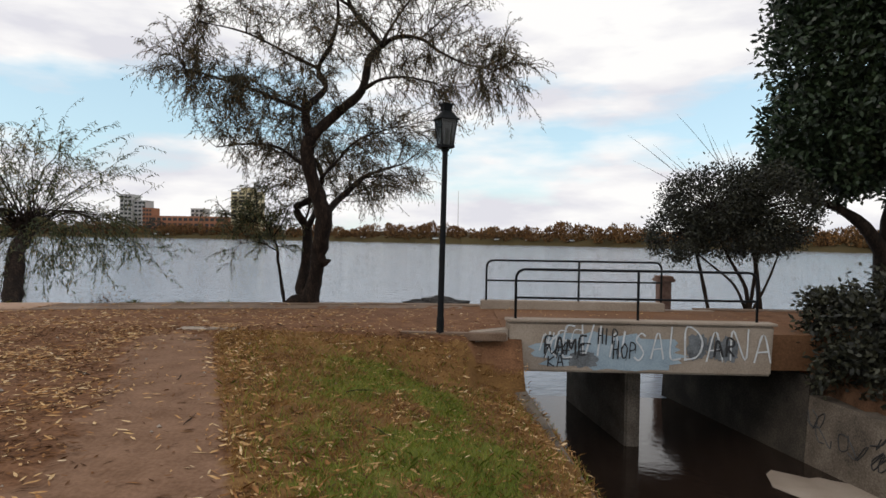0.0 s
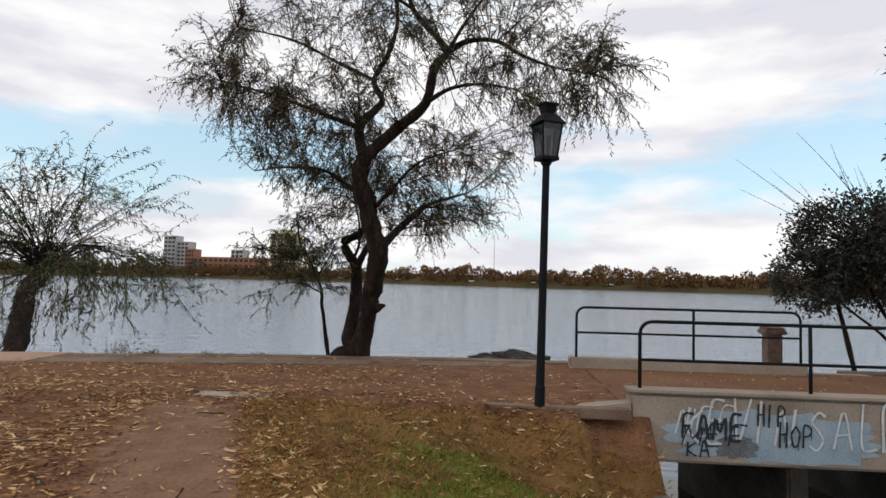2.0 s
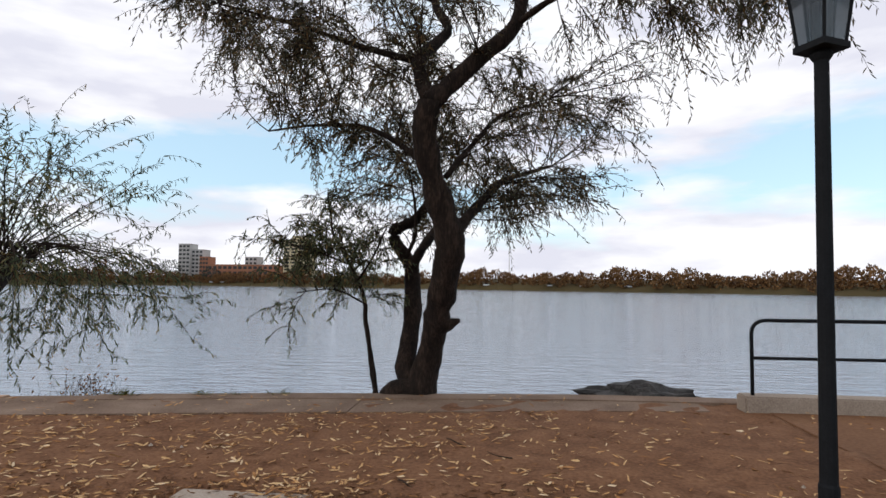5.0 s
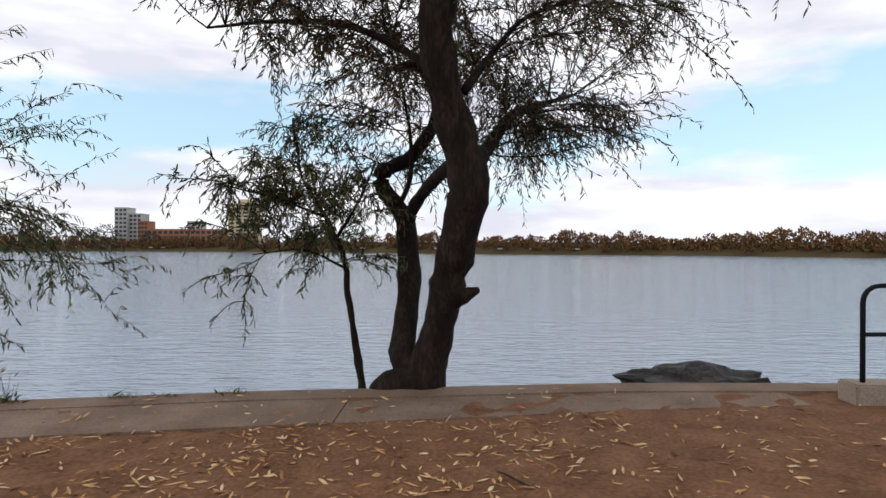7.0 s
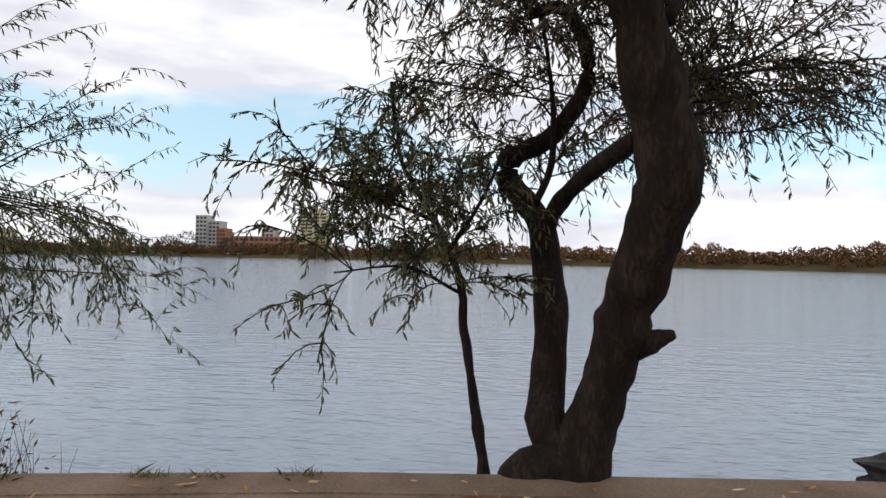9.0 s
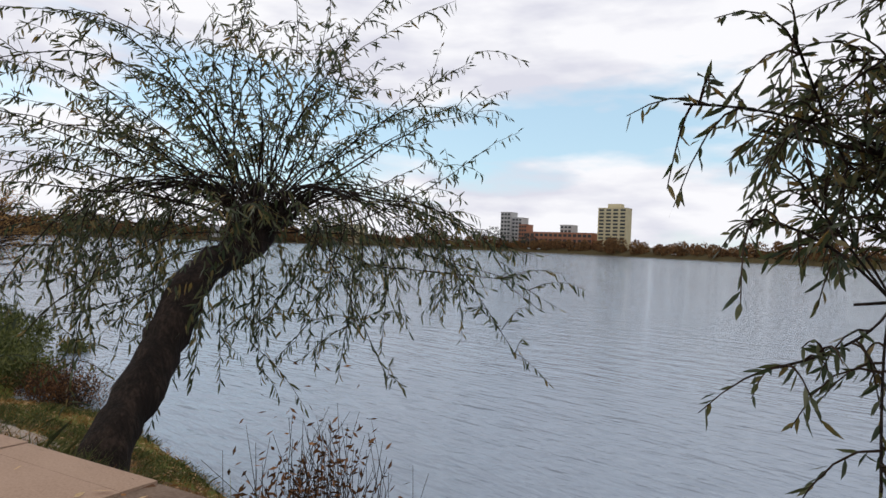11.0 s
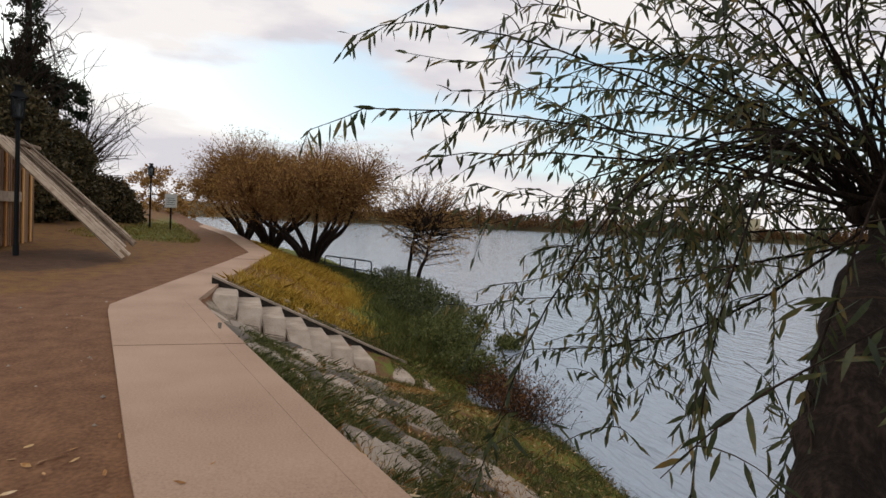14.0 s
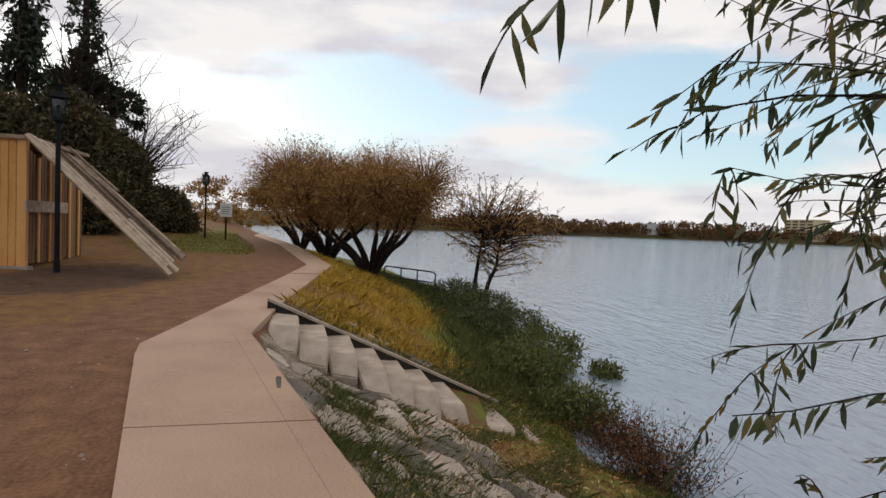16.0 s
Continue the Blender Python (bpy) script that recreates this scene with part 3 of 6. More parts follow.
silt_ob = part("mud_bank", silt, CONCRETE)
tagged(silt_ob, "pale flat silt patch lying in the channel water", "mud", kind="stuff")

# ---- bridge ----
bridge = thing("footbridge", (3.5, 11.9, 0), "low concrete footbridge with a graffitied beam over a channel", "bridge")
bm = bmesh.new()
block(bm, 1.1, 10.42, -0.62, 6.6, 13.75, 0.012)
part("deck", bm, DIRT, bridge, "dirt covered deck")
bm = box(1.18, 10.18, -0.68, 5.72, 10.42, 0.19, 0.035)
for v in bm.verts:
    v.co.x += 0.06 * math.sin(v.co.z * 5) * (1 if v.co.x > 3 else -1)
beam = part("beam", bm, CONCRETE, bridge, "grey beam with blue and black graffiti")
part("coping", box(1.12, 10.14, 0.19, 5.8, 10.46, 0.235, 0.012), CONCRETE, bridge)
pier_bm = box(3.42, 10.85, -3.2, 3.70, 14.0, -0.62, 0.03)
for v in pier_bm.verts:
    v.co.x -= (v.co.y - 10.85) * 0.16
part("pier", pier_bm, STAINED, bridge, "stained concrete pier")
part("pier_cap", box(3.36, 10.75, -0.74, 3.76, 11.1, -0.625, 0.02), CONCRETE, bridge)
part("back_beam", box(1.0, 13.75, -0.62, 6.3, 13.95, 0.02, 0.02), CONCRETE, bridge)
# splayed wing at the grass side
bm = bmesh.new()
pts = [(-0.55, 9.96), (1.16, 10.16), (1.16, 10.42), (-0.55, 10.2)]
top = [-0.12, 0.06, 0.06, -0.12]
low = [bm.verts.new((x, y, -1.2)) for x, y in pts]
high = [bm.verts.new((x, y, z)) for (x, y), z in zip(pts, top)]
bm.faces.new(low[::-1]); bm.faces.new(high)
for i in range(4):
    bm.faces.new((low[i], low[(i + 1) % 4], high[(i + 1) % 4], high[i]))
part("wing_wall", bm, CONCRETE, bridge, "crumbling wing wall")


def patch(x0, x1, z0, z1, seed, y, name, mat, parent):
    """A ragged flat coat of paint on the beam's face."""
    r = random.Random(seed)
    bm = bmesh.new()
    vs = []
    for i in range(36):
        a = 2 * math.pi * i / 36
        c, s = math.cos(a), math.sin(a)
        k = (1 / max(abs(c), abs(s))) ** 0.55 * r.uniform(0.74, 1.04)
        vs.append(bm.verts.new(((x0 + x1) / 2 + (x1 - x0) / 2 * c * k, y, (z0 + z1) / 2 + (z1 - z0) / 2 * s * k)))
    bm.faces.new(vs)
    return part(name, bm, mat, parent)


patch(1.5, 4.3, -0.64, 0.04, 3, 10.176, "blue_coat", BLUEPAINT, beam)
patch(4.25, 4.62, -0.42, 0.06, 9, 10.174, "dark_coat", DIMPAINT, beam)
patch(4.7, 5.15, -0.46, -0.04, 5, 10.174, "dark_coat", DIMPAINT, beam)
patch(2.2, 2.75, -0.6, -0.3, 6, 10.173, "dark_coat", DIMPAINT, beam)
STROKES = {
    "K": [[(0, 0), (0.05, 1)], [(0.75, 0.95), (0.06, 0.45), (0.8, 0)]],
    "E": [[(0.7, 0.95), (0.1, 0.9), (0.05, 0.05), (0.75, 0)], [(0.1, 0.5), (0.55, 0.52)]],
    "V": [[(0, 1), (0.4, 0), (0.85, 1.05)]],
    "I": [[(0.2, 0), (0.25, 1)]],
    "N": [[(0, 0), (0.08, 0.95), (0.7, 0.02), (0.78, 1)]],
    "S": [[(0.7, 0.9), (0.35, 1), (0.1, 0.75), (0.4, 0.5), (0.65, 0.25), (0.35, 0), (0, 0.12)]],
    "A": [[(0, 0), (0.38, 1), (0.8, 0)], [(0.12, 0.36), (0.68, 0.4)]],
    "L": [[(0.1, 1), (0.08, 0.05), (0.75, 0.02)]],
    "D": [[(0.05, 0), (0.1, 0.95), (0.6, 0.85), (0.85, 0.5), (0.6, 0.1), (0.05, 0)]],
    "F": [[(0.1, 0), (0.12, 0.95), (0.8, 1)], [(0.1, 0.5), (0.6, 0.52)]],
    "M": [[(0, 0), (0.1, 0.95), (0.42, 0.35), (0.75, 1), (0.85, 0)]],
    "H": [[(0.05, 0), (0.08, 1)], [(0.7, 0), (0.7, 1)], [(0.07, 0.5), (0.7, 0.55)]],
    "O": [[(0.4, 1), (0.05, 0.6), (0.2, 0.05), (0.65, 0.1), (0.75, 0.65), (0.4, 1)]],
    "P": [[(0.05, 0), (0.1, 1), (0.65, 0.9), (0.65, 0.6), (0.1, 0.5)]],
    "R": [[(0.05, 0), (0.1, 1), (0.65, 0.9), (0.62, 0.6), (0.1, 0.5), (0.75, 0)]],
}


def spray(text, x, z, w, h, mat, y, r, seed, slant=0.0, drip=0.0):
    """Letters drawn stroke by stroke on the beam's face, with uneven pressure and a few runs of paint."""
    g = random.Random(seed)
    for i, ch in enumerate(text):
        ox, oz = x + i * w * 1.12, z + g.uniform(-0.05, 0.05) * h
        k = g.uniform(0.88, 1.15)
        paths = []
        for line in STROKES[ch]:
            pts = []
            for a, b in line:
                zz = oz + b * h * k
                pts.append((ox + a * w + slant * b * h + g.uniform(-0.04, 0.04) * w, y, min(0.17, zz)))
            q = smooth_path(pts, 5 if len(pts) > 2 else 3)
            paths.append((q, np.array([r * g.uniform(0.75, 1.25) for _ in q])))
            if drip and g.random() < 0.6:
                e = q[int(g.uniform(0.2, 0.9) * (len(q) - 1))]
                paths.append((np.array([e, (e[0], e[1], max(-0.64, e[2] - drip * g.uniform(0.3, 1)))]), np.array([r * 0.6, r * 0.3])))
        me = tubes(paths, 6)
        for v in me.vertices:
            v.co.y = y + (v.co.y - y) * 0.12
        put("writing", me, mat, beam)


spray("NEF", 1.72, -0.30, 0.22, 0.34, CHALKPAINT, 10.168, 0.012, 41, 0.2)
spray("MEF", 1.80, -0.44, 0.24, 0.26, BLACKPAINT, 10.166, 0.013, 42, 0.25, 0.2)
spray("VMV", 4.28, -0.40, 0.2, 0.36, DIMPAINT, 10.168, 0.03, 43, 0.1)
spray("KEVIN", 1.82, -0.40, 0.25, 0.50, CHALKPAINT, 10.167, 0.017, 31, 0.12)
spray("SAL", 3.34, -0.42, 0.27, 0.50, CHALKPAINT, 10.167, 0.016, 32, 0.05)
spray("DANA", 4.20, -0.42, 0.36, 0.55, CHALKPAINT, 10.163, 0.017, 33, 0.02)
spray("FAME", 1.78, -0.36, 0.18, 0.30, BLACKPAINT, 10.162, 0.018, 34, 0.05, 0.25)
spray("HIP", 2.72, -0.17, 0.11, 0.26, BLACKPAINT, 10.162, 0.013, 35, 0.03, 0.12)
spray("HOP", 2.98, -0.42, 0.13, 0.28, BLACKPAINT, 10.162, 0.013, 36, 0.03, 0.2)
spray("KA", 1.86, -0.58, 0.14, 0.2, BLACKPAINT, 10.162, 0.013, 37)
spray("AR", 4.72, -0.36, 0.19, 0.3, BLACKPAINT, 10.160, 0.02, 38, 0.0, 0.1)


def tag_strokes(y0, y1, z0, z1, count, seed):
    r = random.Random(seed)
    paths = []
    for i in range(count):
        y, z = r.uniform(y0, y1), r.uniform(z0, z1)
        pts = []
        for j in range(6):
            yy = y + 0.14 * math.sin(j * 1.3 + i) + 0.03 * j
            zz = z + 0.16 * math.cos(j * 1.7 + i * 2)
            xx = float(canal(np.array(yy))[1]) + 0.12 * (zz + 3.2) / 2.15 - 0.004
            pts.append((xx, yy, zz))
        paths.append((smooth_path(pts, 3), 0.012))
    return tubes(paths, 4)


put("graffiti", tag_strokes(8.4, 10.3, -1.7, -1.3, 9, 4), BLACKPAINT, channel, "black spray scrawl")

# ---- guard rails ----


def guard_rail(name, x0, x1, y0, y1, zb, zt, bars, posts, label, mat, r=0.022, group=""):
    """Bent tube hoop with posts and bars; y runs from y0 to y1 along x."""
    ob = thing(name, ((x0 + x1) / 2, (y0 + y1) / 2, zb), label, "railing", group)
    yy = lambda x: y0 + (y1 - y0) * (x - x0) / (x1 - x0)
    c = 0.16
    hoop = [(x0, y0, zb), (x0, y0, zt - c)]
    hoop += [(x0 + c - c * math.cos(a), yy(x0 + c - c * math.cos(a)), zt - c + c * math.sin(a)) for a in (0.4, 0.8, 1.2)]
    hoop += [(x0 + c, yy(x0 + c), zt), (x1 - c, yy(x1 - c), zt)]
    hoop += [(x1 - c + c * math.sin(a), yy(x1 - c + c * math.sin(a)), zt - c + c * math.cos(a)) for a in (0.4, 0.8, 1.2)]
    hoop += [(x1, y1, zt - c), (x1, y1, zb)]
    put("hoop", tubes([(hoop, r)], 8), mat, ob, smooth=True)
    for z in bars:
        put("bar", tubes([([(x0, y0, z), (x1, y1, z)], r * 0.85)], 8), mat, ob, smooth=True)
    for x in posts:
        put("post", tubes([([(x, yy(x), zb), (x, yy(x), zt)], r)], 8), mat, ob, smooth=True)
    return ob


guard_rail("guard_rail", 1.3, 5.53, 10.3, 10.34, 0.235, 1.1, [0.60], [3.45], "black tubular guard rail on the bridge beam", IRON, 0.024, "bridge rails")
guard_rail("guard_rail", 0.95, 5.02, 13.62, 13.7, 0.20, 1.13, [0.66], [3.1], "black tubular guard rail on a concrete plinth", IRON, 0.024, "bridge rails")
plinth = part("rail_plinth", box(0.82, 13.5, -0.02, 5.05, 13.8, 0.2, 0.02), CONCRETE)
tagged(plinth, "low worn concrete plinth under the lakeside rail", "plinth")
pillar = thing("stone_pillar", (6.93, 19.0, -2.6), "brown stone pillar with a capped top standing in the lake", "pillar")
part("shaft", box(6.74, 18.81, -2.9, 7.12, 19.19, 0.33, 0.02), BRICKPILLAR, pillar)
part("cap", box(6.65, 18.72, 0.33, 7.21, 19.28, 0.45, 0.03), BRICKPILLAR, pillar, "projecting stone cap")
part("cap_top", box(6.69, 18.76, 0.45, 7.17, 19.24, 0.52, 0.02), BRICKPILLAR, pillar)

guard_rail("lakeside_rail", -40.2, -36.75, 15.6, 17.4, -1.62, -0.6, [-1.08], [-39.0, -37.9], "blue grey tube rail on the grassy shore", BLUEIRON, 0.035)

# ---- street lamps ----


def street_lamp(x, y, z, lean=0.0, h=3.72):
    """Black post with a four-sided tapering lantern, 3.9 m over all; built at the origin."""
    ob = thing("street_lamp", (0, 0, 0), "black iron street lamp with a four-sided glazed lantern", "street lamp", "park lamps")
    post = tubes([(np.array([(0, 0, -0.1), (0, 0, 0.25), (0, 0, 0.27), (0, 0, 1.0), (0, 0, h - 0.55)]), np.array([0.066, 0.064, 0.056, 0.052, 0.046]))], 12)
    put("post", post, IRON, ob, smooth=False)
    put("collar", tubes([(np.array([(0, 0, h - 0.62), (0, 0, h - 0.58), (0, 0, h - 0.54)]), np.array([0.05, 0.075, 0.05]))], 12), IRON, ob)
    z0, z1 = h - 0.52, h - 0.08
    a, b = 0.10, 0.142
    for sx, sy in ((1, 1), (1, -1), (-1, 1), (-1, -1)):
        put("glazing_bar", tubes([([(sx * a, sy * a, z0), (sx * b, sy * b, z1)], 0.014)], 4), IRON, ob)
    bm = bmesh.new()
    block(bm, -a - 0.02, -a - 0.02, z0 - 0.03, a + 0.02, a + 0.02, z0 + 0.015)
    part("lantern_base", bm, IRON, ob)
    for i in range(4):
        m = Matrix.Rotation(i * math.pi / 2, 4, "Z")
        v = [m @ Vector(p) for p in ((-a, -a, z0 + 0.015), (a, -a, z0 + 0.015), (b, -b, z1), (-b, -b, z1))]
        put("lantern_pane", pymesh("pane", v, [(0, 1, 2, 3)]), GLASS, ob)
    bm = bmesh.new()
    bmesh.ops.create_cone(bm, cap_ends=True, segments=4, radius1=0.265, radius2=0.09, depth=0.15, matrix=Matrix.Translation((0, 0, z1 + 0.08)) @ Matrix.Rotation(math.pi / 4, 4, "Z"))
    part("roof", bm, IRON, ob, "pyramid roof with wide eaves")
    bm = bmesh.new()
    bmesh.ops.create_cone(bm, cap_ends=True, segments=4, radius1=0.10, radius2=0.12, depth=0.10, matrix=Matrix.Translation((0, 0, z1 + 0.21)) @ Matrix.Rotation(math.pi / 4, 4, "Z"))
    block(bm, -0.11, -0.11, z1 + 0.26, 0.11, 0.11, z1 + 0.28)
    part("vent", bm, IRON, ob)
    put("lamp_tube", tubes([([(0, 0, z0 + 0.02), (0, 0, z0 + 0.3)], 0.035)], 8), WHITEPAINT, ob, "white lamp tube")
    ob.matrix_world = pose(x, y, z, 0, lean, 25)
    return ob


lamp = street_lamp(-0.02, 10.0, 0.0, 0.8)
copy_thing(lamp, pose(-26.96, 5.81, 0.05, 0, 0.2, 20) @ Matrix.Diagonal((1.1, 1.1, 1.13, 1)))
copy_thing(lamp, pose(-48.6, 6.0, 0.2, 0, 0, 40))
bm = box(-0.7, 9.93, -0.12, 1.12, 10.1, 0.012, 0.012)
tagged(part("kerb_strip", bm, KERBCRETE), "thin worn concrete kerb strip at the lamp", "kerb", kind="structure")
bm = box(-4.5, 9.75, -0.1, -3.5, 10.05, 0.02, 0.012)
tagged(part("paving_slab", bm, CONCRETE), "single pale paving slab set in the earth", "slab")

# ---- rock spit beside the path ----
bm = bmesh.new()
bmesh.ops.create_icosphere(bm, subdivisions=4, radius=1)
for v in bm.verts:
    x, y, z = v.co
    n3 = noise.noise(Vector((x * 2.2, y * 2.2, z * 2.2))) * 0.3 + noise.noise(Vector((x * 5, y * 5, z * 5))) * 0.22 + noise.noise(Vector((x * 14, y * 14, z * 14))) * 0.1
    v.co = Vector((-0.05 + x * (1 + n3) * 0.95, 14.75 + y * (1 + n3) * 0.42, -0.16 + z * (1 + n3) * (0.30 if z > 0 else 1.6) - max(0, x) * 0.14))
tagged(part("shore_rock", bm, ROCK), "dark rough rock mound at the water's edge", "rock")

# ---- steps down to the lake ----
stairs = thing("stairs", (-20.3, 12.9, 0), "pale worn concrete steps descending through the bank", "stairs")
for i in range(10):
    y0, z0 = 10.98 + i * 0.43, -0.02 - i * 0.205
    if i == 7:
        continue
    near = -20.05 + float(rng.uniform(-0.1, 0.1))
    foot = near + float(rng.uniform(0.38, 0.55))
    tip, sk = float(rng.uniform(-0.05, 0.03)), float(rng.uniform(-0.04, 0.1))
    bm = bmesh.new()
    top = [bm.verts.new(p) for p in ((-21.35, y0, z0), (-21.35, y0 + 0.43, z0 + tip), (near, y0 + 0.45, z0 - 0.03), (foot, y0 + 0.38 + sk, z0 - 0.3), (foot, y0 + sk, z0 - 0.22), (near, y0, z0 - 0.01))]
    low = [bm.verts.new((p.co.x, p.co.y, z0 - 0.5)) for p in top]
    bm.faces.new((top[0], top[5], top[2], top[1])[::-1])
    bm.faces.new((top[5], top[4], top[3], top[2])[::-1])
    for j in range(6):
        bm.faces.new((top[j], low[j], low[(j + 1) % 6], top[(j + 1) % 6]))
    bmesh.ops.recalc_face_normals(bm, faces=bm.faces)
    bmesh.ops.bevel(bm, geom=bm.edges[:], offset=0.02, segments=2, affect="EDGES", clamp_overlap=True)
    bmesh.ops.subdivide_edges(bm, edges=[e for e in bm.edges if e.calc_length() > 0.2], cuts=3, use_grid_fill=True)
    for q in bm.verts:
        q.co += noise.noise_vector(q.co * 3.1) * 0.012
    part("step", bm, STEPCRETE, stairs)
v = [(-21.36, 10.9, 0.17), (-21.36, 15.0, -1.72), (-21.36, 15.0, -2.7), (-21.36, 10.9, -0.9)]
v += [(x - 0.2, y, z) for x, y, z in v]
put("side_wall", pymesh("side_wall", v, [(0, 1, 2, 3), (7, 6, 5, 4), (0, 4, 5, 1), (1, 5, 6, 2), (3, 2, 6, 7), (0, 3, 7, 4)]), BLACKCRETE, stairs, "sloping dark side wall")
v = [(-21.33, 10.9, 0.175), (-21.33, 15.05, -1.715), (-21.6, 15.05, -1.74), (-21.6, 10.9, 0.15)]
v += [(x, y, z + 0.05) for x, y, z in v]
put("wall_cap", pymesh("wall_cap", v, [(3, 2, 1, 0), (4, 5, 6, 7), (0, 1, 5, 4), (1, 2, 6, 5), (2, 3, 7, 6), (3, 0, 4, 7)]), STEPCRETE, stairs, "pale sloping cap")
# broken bank paving beside the steps
for i in range(130):
    x = float(rng.uniform(-23.8, -9.5))
    if -21.7 < x < -18.9:
        x += 3.1
    e, s = right_edge(x), float(np.interp(x, SHORE_X, SHORE_Y))
    y = e + float(rng.uniform(0.12, 2.6))
    z = float(land(x, y))
    d = float(land(x, y + 0.3)) - z
    bm = bmesh.new()
    n = int(rng.integers(5, 8))
    sx, sy = rng.uniform(0.2, 0.6), rng.uniform(0.15, 0.32)
    base = []
    for j in range(n):
        a = 2 * math.pi * (j + float(rng.uniform(-0.25, 0.25))) / n
        base.append((math.cos(a) * sx, math.sin(a) * sy))
    up = [bm.verts.new((a, b, 0.025)) for a, b in base]
    dn = [bm.verts.new((a * 1.05, b * 1.05, -0.1)) for a, b in base]
    bm.faces.new(up)
    for j in range(n):
        bm.faces.new((dn[j], dn[(j + 1) % n], up[(j + 1) % n], up[j]))
    bmesh.ops.transform(bm, matrix=pose(x, y, z, math.degrees(math.atan2(d, 0.3)), 0, float(rng.uniform(-12, 12))), verts=bm.verts)
    tagged(part("concrete_fragment", bm, STEPCRETE if i % 3 == 0 else (CONCRETE if i % 3 == 1 else STAINED)), "broken flat concrete fragment set in the bank", "rubble", "bank fragments")

# ---- wooden hut side with its propped board ----
hut = thing("wooden_hut", (-27.6, 4.4, 0.1), "wooden board hut with orange corner boards", "hut")
hx, hy, hz = -27.55, 4.9, 3.25
for i in range(7):
    y = hy - 0.17 * (i + 1)
    part("board", box(hx - 0.03, y, 0.12, hx + 0.03, y + 0.162, hz, 0.008), WOODORANGE, hut)
for i in range(17):
    x = hx - 0.2 - i * 0.235
    d, w = 0.02 * (i % 3), float(rng.uniform(0.06, 0.085))
    part("board", box(x - w, hy - 0.06 - d, 0.1 + float(rng.uniform(0, 0.08)), x + w, hy - 0.02 - d, hz - float(rng.uniform(0.15, 0.4)), 0.006), WOODORANGE if i % 3 == 0 else WOODBROWN, hut, "upright slat with gaps beside it")
for z in (0.45, 2.45):
    part("rail", box(hx - 4.05, hy - 0.16, z, hx - 0.1, hy - 0.11, z + 0.12, 0.008), WOODBROWN, hut)
part("corner_post", box(hx - 0.10, hy - 0.10, 0.0, hx + 0.05, hy + 0.05, hz + 0.05, 0.012), WOODORANGE, hut)
part("cross_beam", box(hx - 2.6, hy - 0.0, 1.45, hx + 0.06, hy + 0.06, 1.75, 0.012), WOODPALE, hut, "grey cross beam")
part("roof", box(hx - 4.2, hy - 3.2, hz - 0.05, hx + 0.12, hy + 0.1, hz + 0.06, 0.02), WOODPALE, hut)
part("back_wall", box(hx - 4.1, hy - 3.1, 0.0, hx - 4.0, hy - 0.1, hz - 0.06), WOODBROWN, hut)
part("side_wall", box(hx - 4.0, hy - 3.1, 0.0, hx - 0.1, hy - 3.0, hz - 0.06), WOODBROWN, hut)
part("footing", box(hx - 0.15, hy - 1.3, -0.1, hx + 0.18, hy + 0.16, 0.14, 0.03), CONCRETE, hut)
ramp_board = thing("leaning_boards", (-27.2, 7.2, 0.1), "wide panel of weathered planks leaning from the hut", "boards")
A0, A1 = Vector((-27.35, 5.02, 3.32)), Vector((-26.35, 8.45, 0.12))
B0, B1 = Vector((-29.0, 5.6, 2.85)), Vector((-27.45, 8.55, 0.45))
def slanted_plank(q, lift, thick, mat, parent):
    nrm = (q[1] - q[0]).cross(q[3] - q[0]).normalized()
    if nrm.z < 0:
        nrm = -nrm
    v = [p + nrm * lift for p in q] + [p + nrm * (lift + thick) for p in q]
    put("plank", pymesh("plank", v, [(0, 1, 2, 3), (4, 7, 6, 5), (0, 4, 5, 1), (1, 5, 6, 2), (2, 6, 7, 3), (3, 7, 4, 0)]), mat, parent)


for i in range(9):
    f0, f1 = i / 9 + float(rng.uniform(0.004, 0.018)), (i + 1) / 9 - float(rng.uniform(0.004, 0.022))
    e0, e1 = float(rng.uniform(-0.03, 0.05)), float(rng.uniform(0.93, 1.02))
    a, b = A0.lerp(B0, f0), A0.lerp(B0, f1)
    c, d = A1.lerp(B1, f0), A1.lerp(B1, f1)
    slanted_plank([a.lerp(c, e0), b.lerp(d, e0), b.lerp(d, e1), a.lerp(c, e1)], float(rng.uniform(0.0, 0.05)), 0.035, WOODPALE, ramp_board)
# two loose boards lying over the panel and one along its high edge
for f0, f1, e0, e1 in ((0.3, 0.39, 0.08, 0.62), (0.55, 0.63, 0.3, 0.97), (0.93, 1.04, -0.12, 0.35)):
    a, b = A0.lerp(B0, f0), A0.lerp(B0, f1)
    c, d = A1.lerp(B1, f0 + 0.04), A1.lerp(B1, f1 + 0.04)
    slanted_plank([a.lerp(c, e0), b.lerp(d, e0), b.lerp(d, e1), a.lerp(c, e1)], 0.09, 0.04, WOODPALE, ramp_board)
put("edge_rail", tubes([([A0 + Vector((0.05, 0, -0.02)), A1 + Vector((0.05, 0, -0.02))], 0.07)], 4), WOODPALE, ramp_board)
put("edge_rail", tubes([([B0, B1], 0.06)], 4), WOODPALE, ramp_board)
put("batten", tubes([([A0.lerp(A1, 0.93), B0.lerp(B1, 0.93)], 0.05)], 4), WOODPALE, ramp_board)
put("batten", tubes([([A0.lerp(A1, 0.04), B0.lerp(B1, 0.04)], 0.05)], 4), WOODPALE, ramp_board)

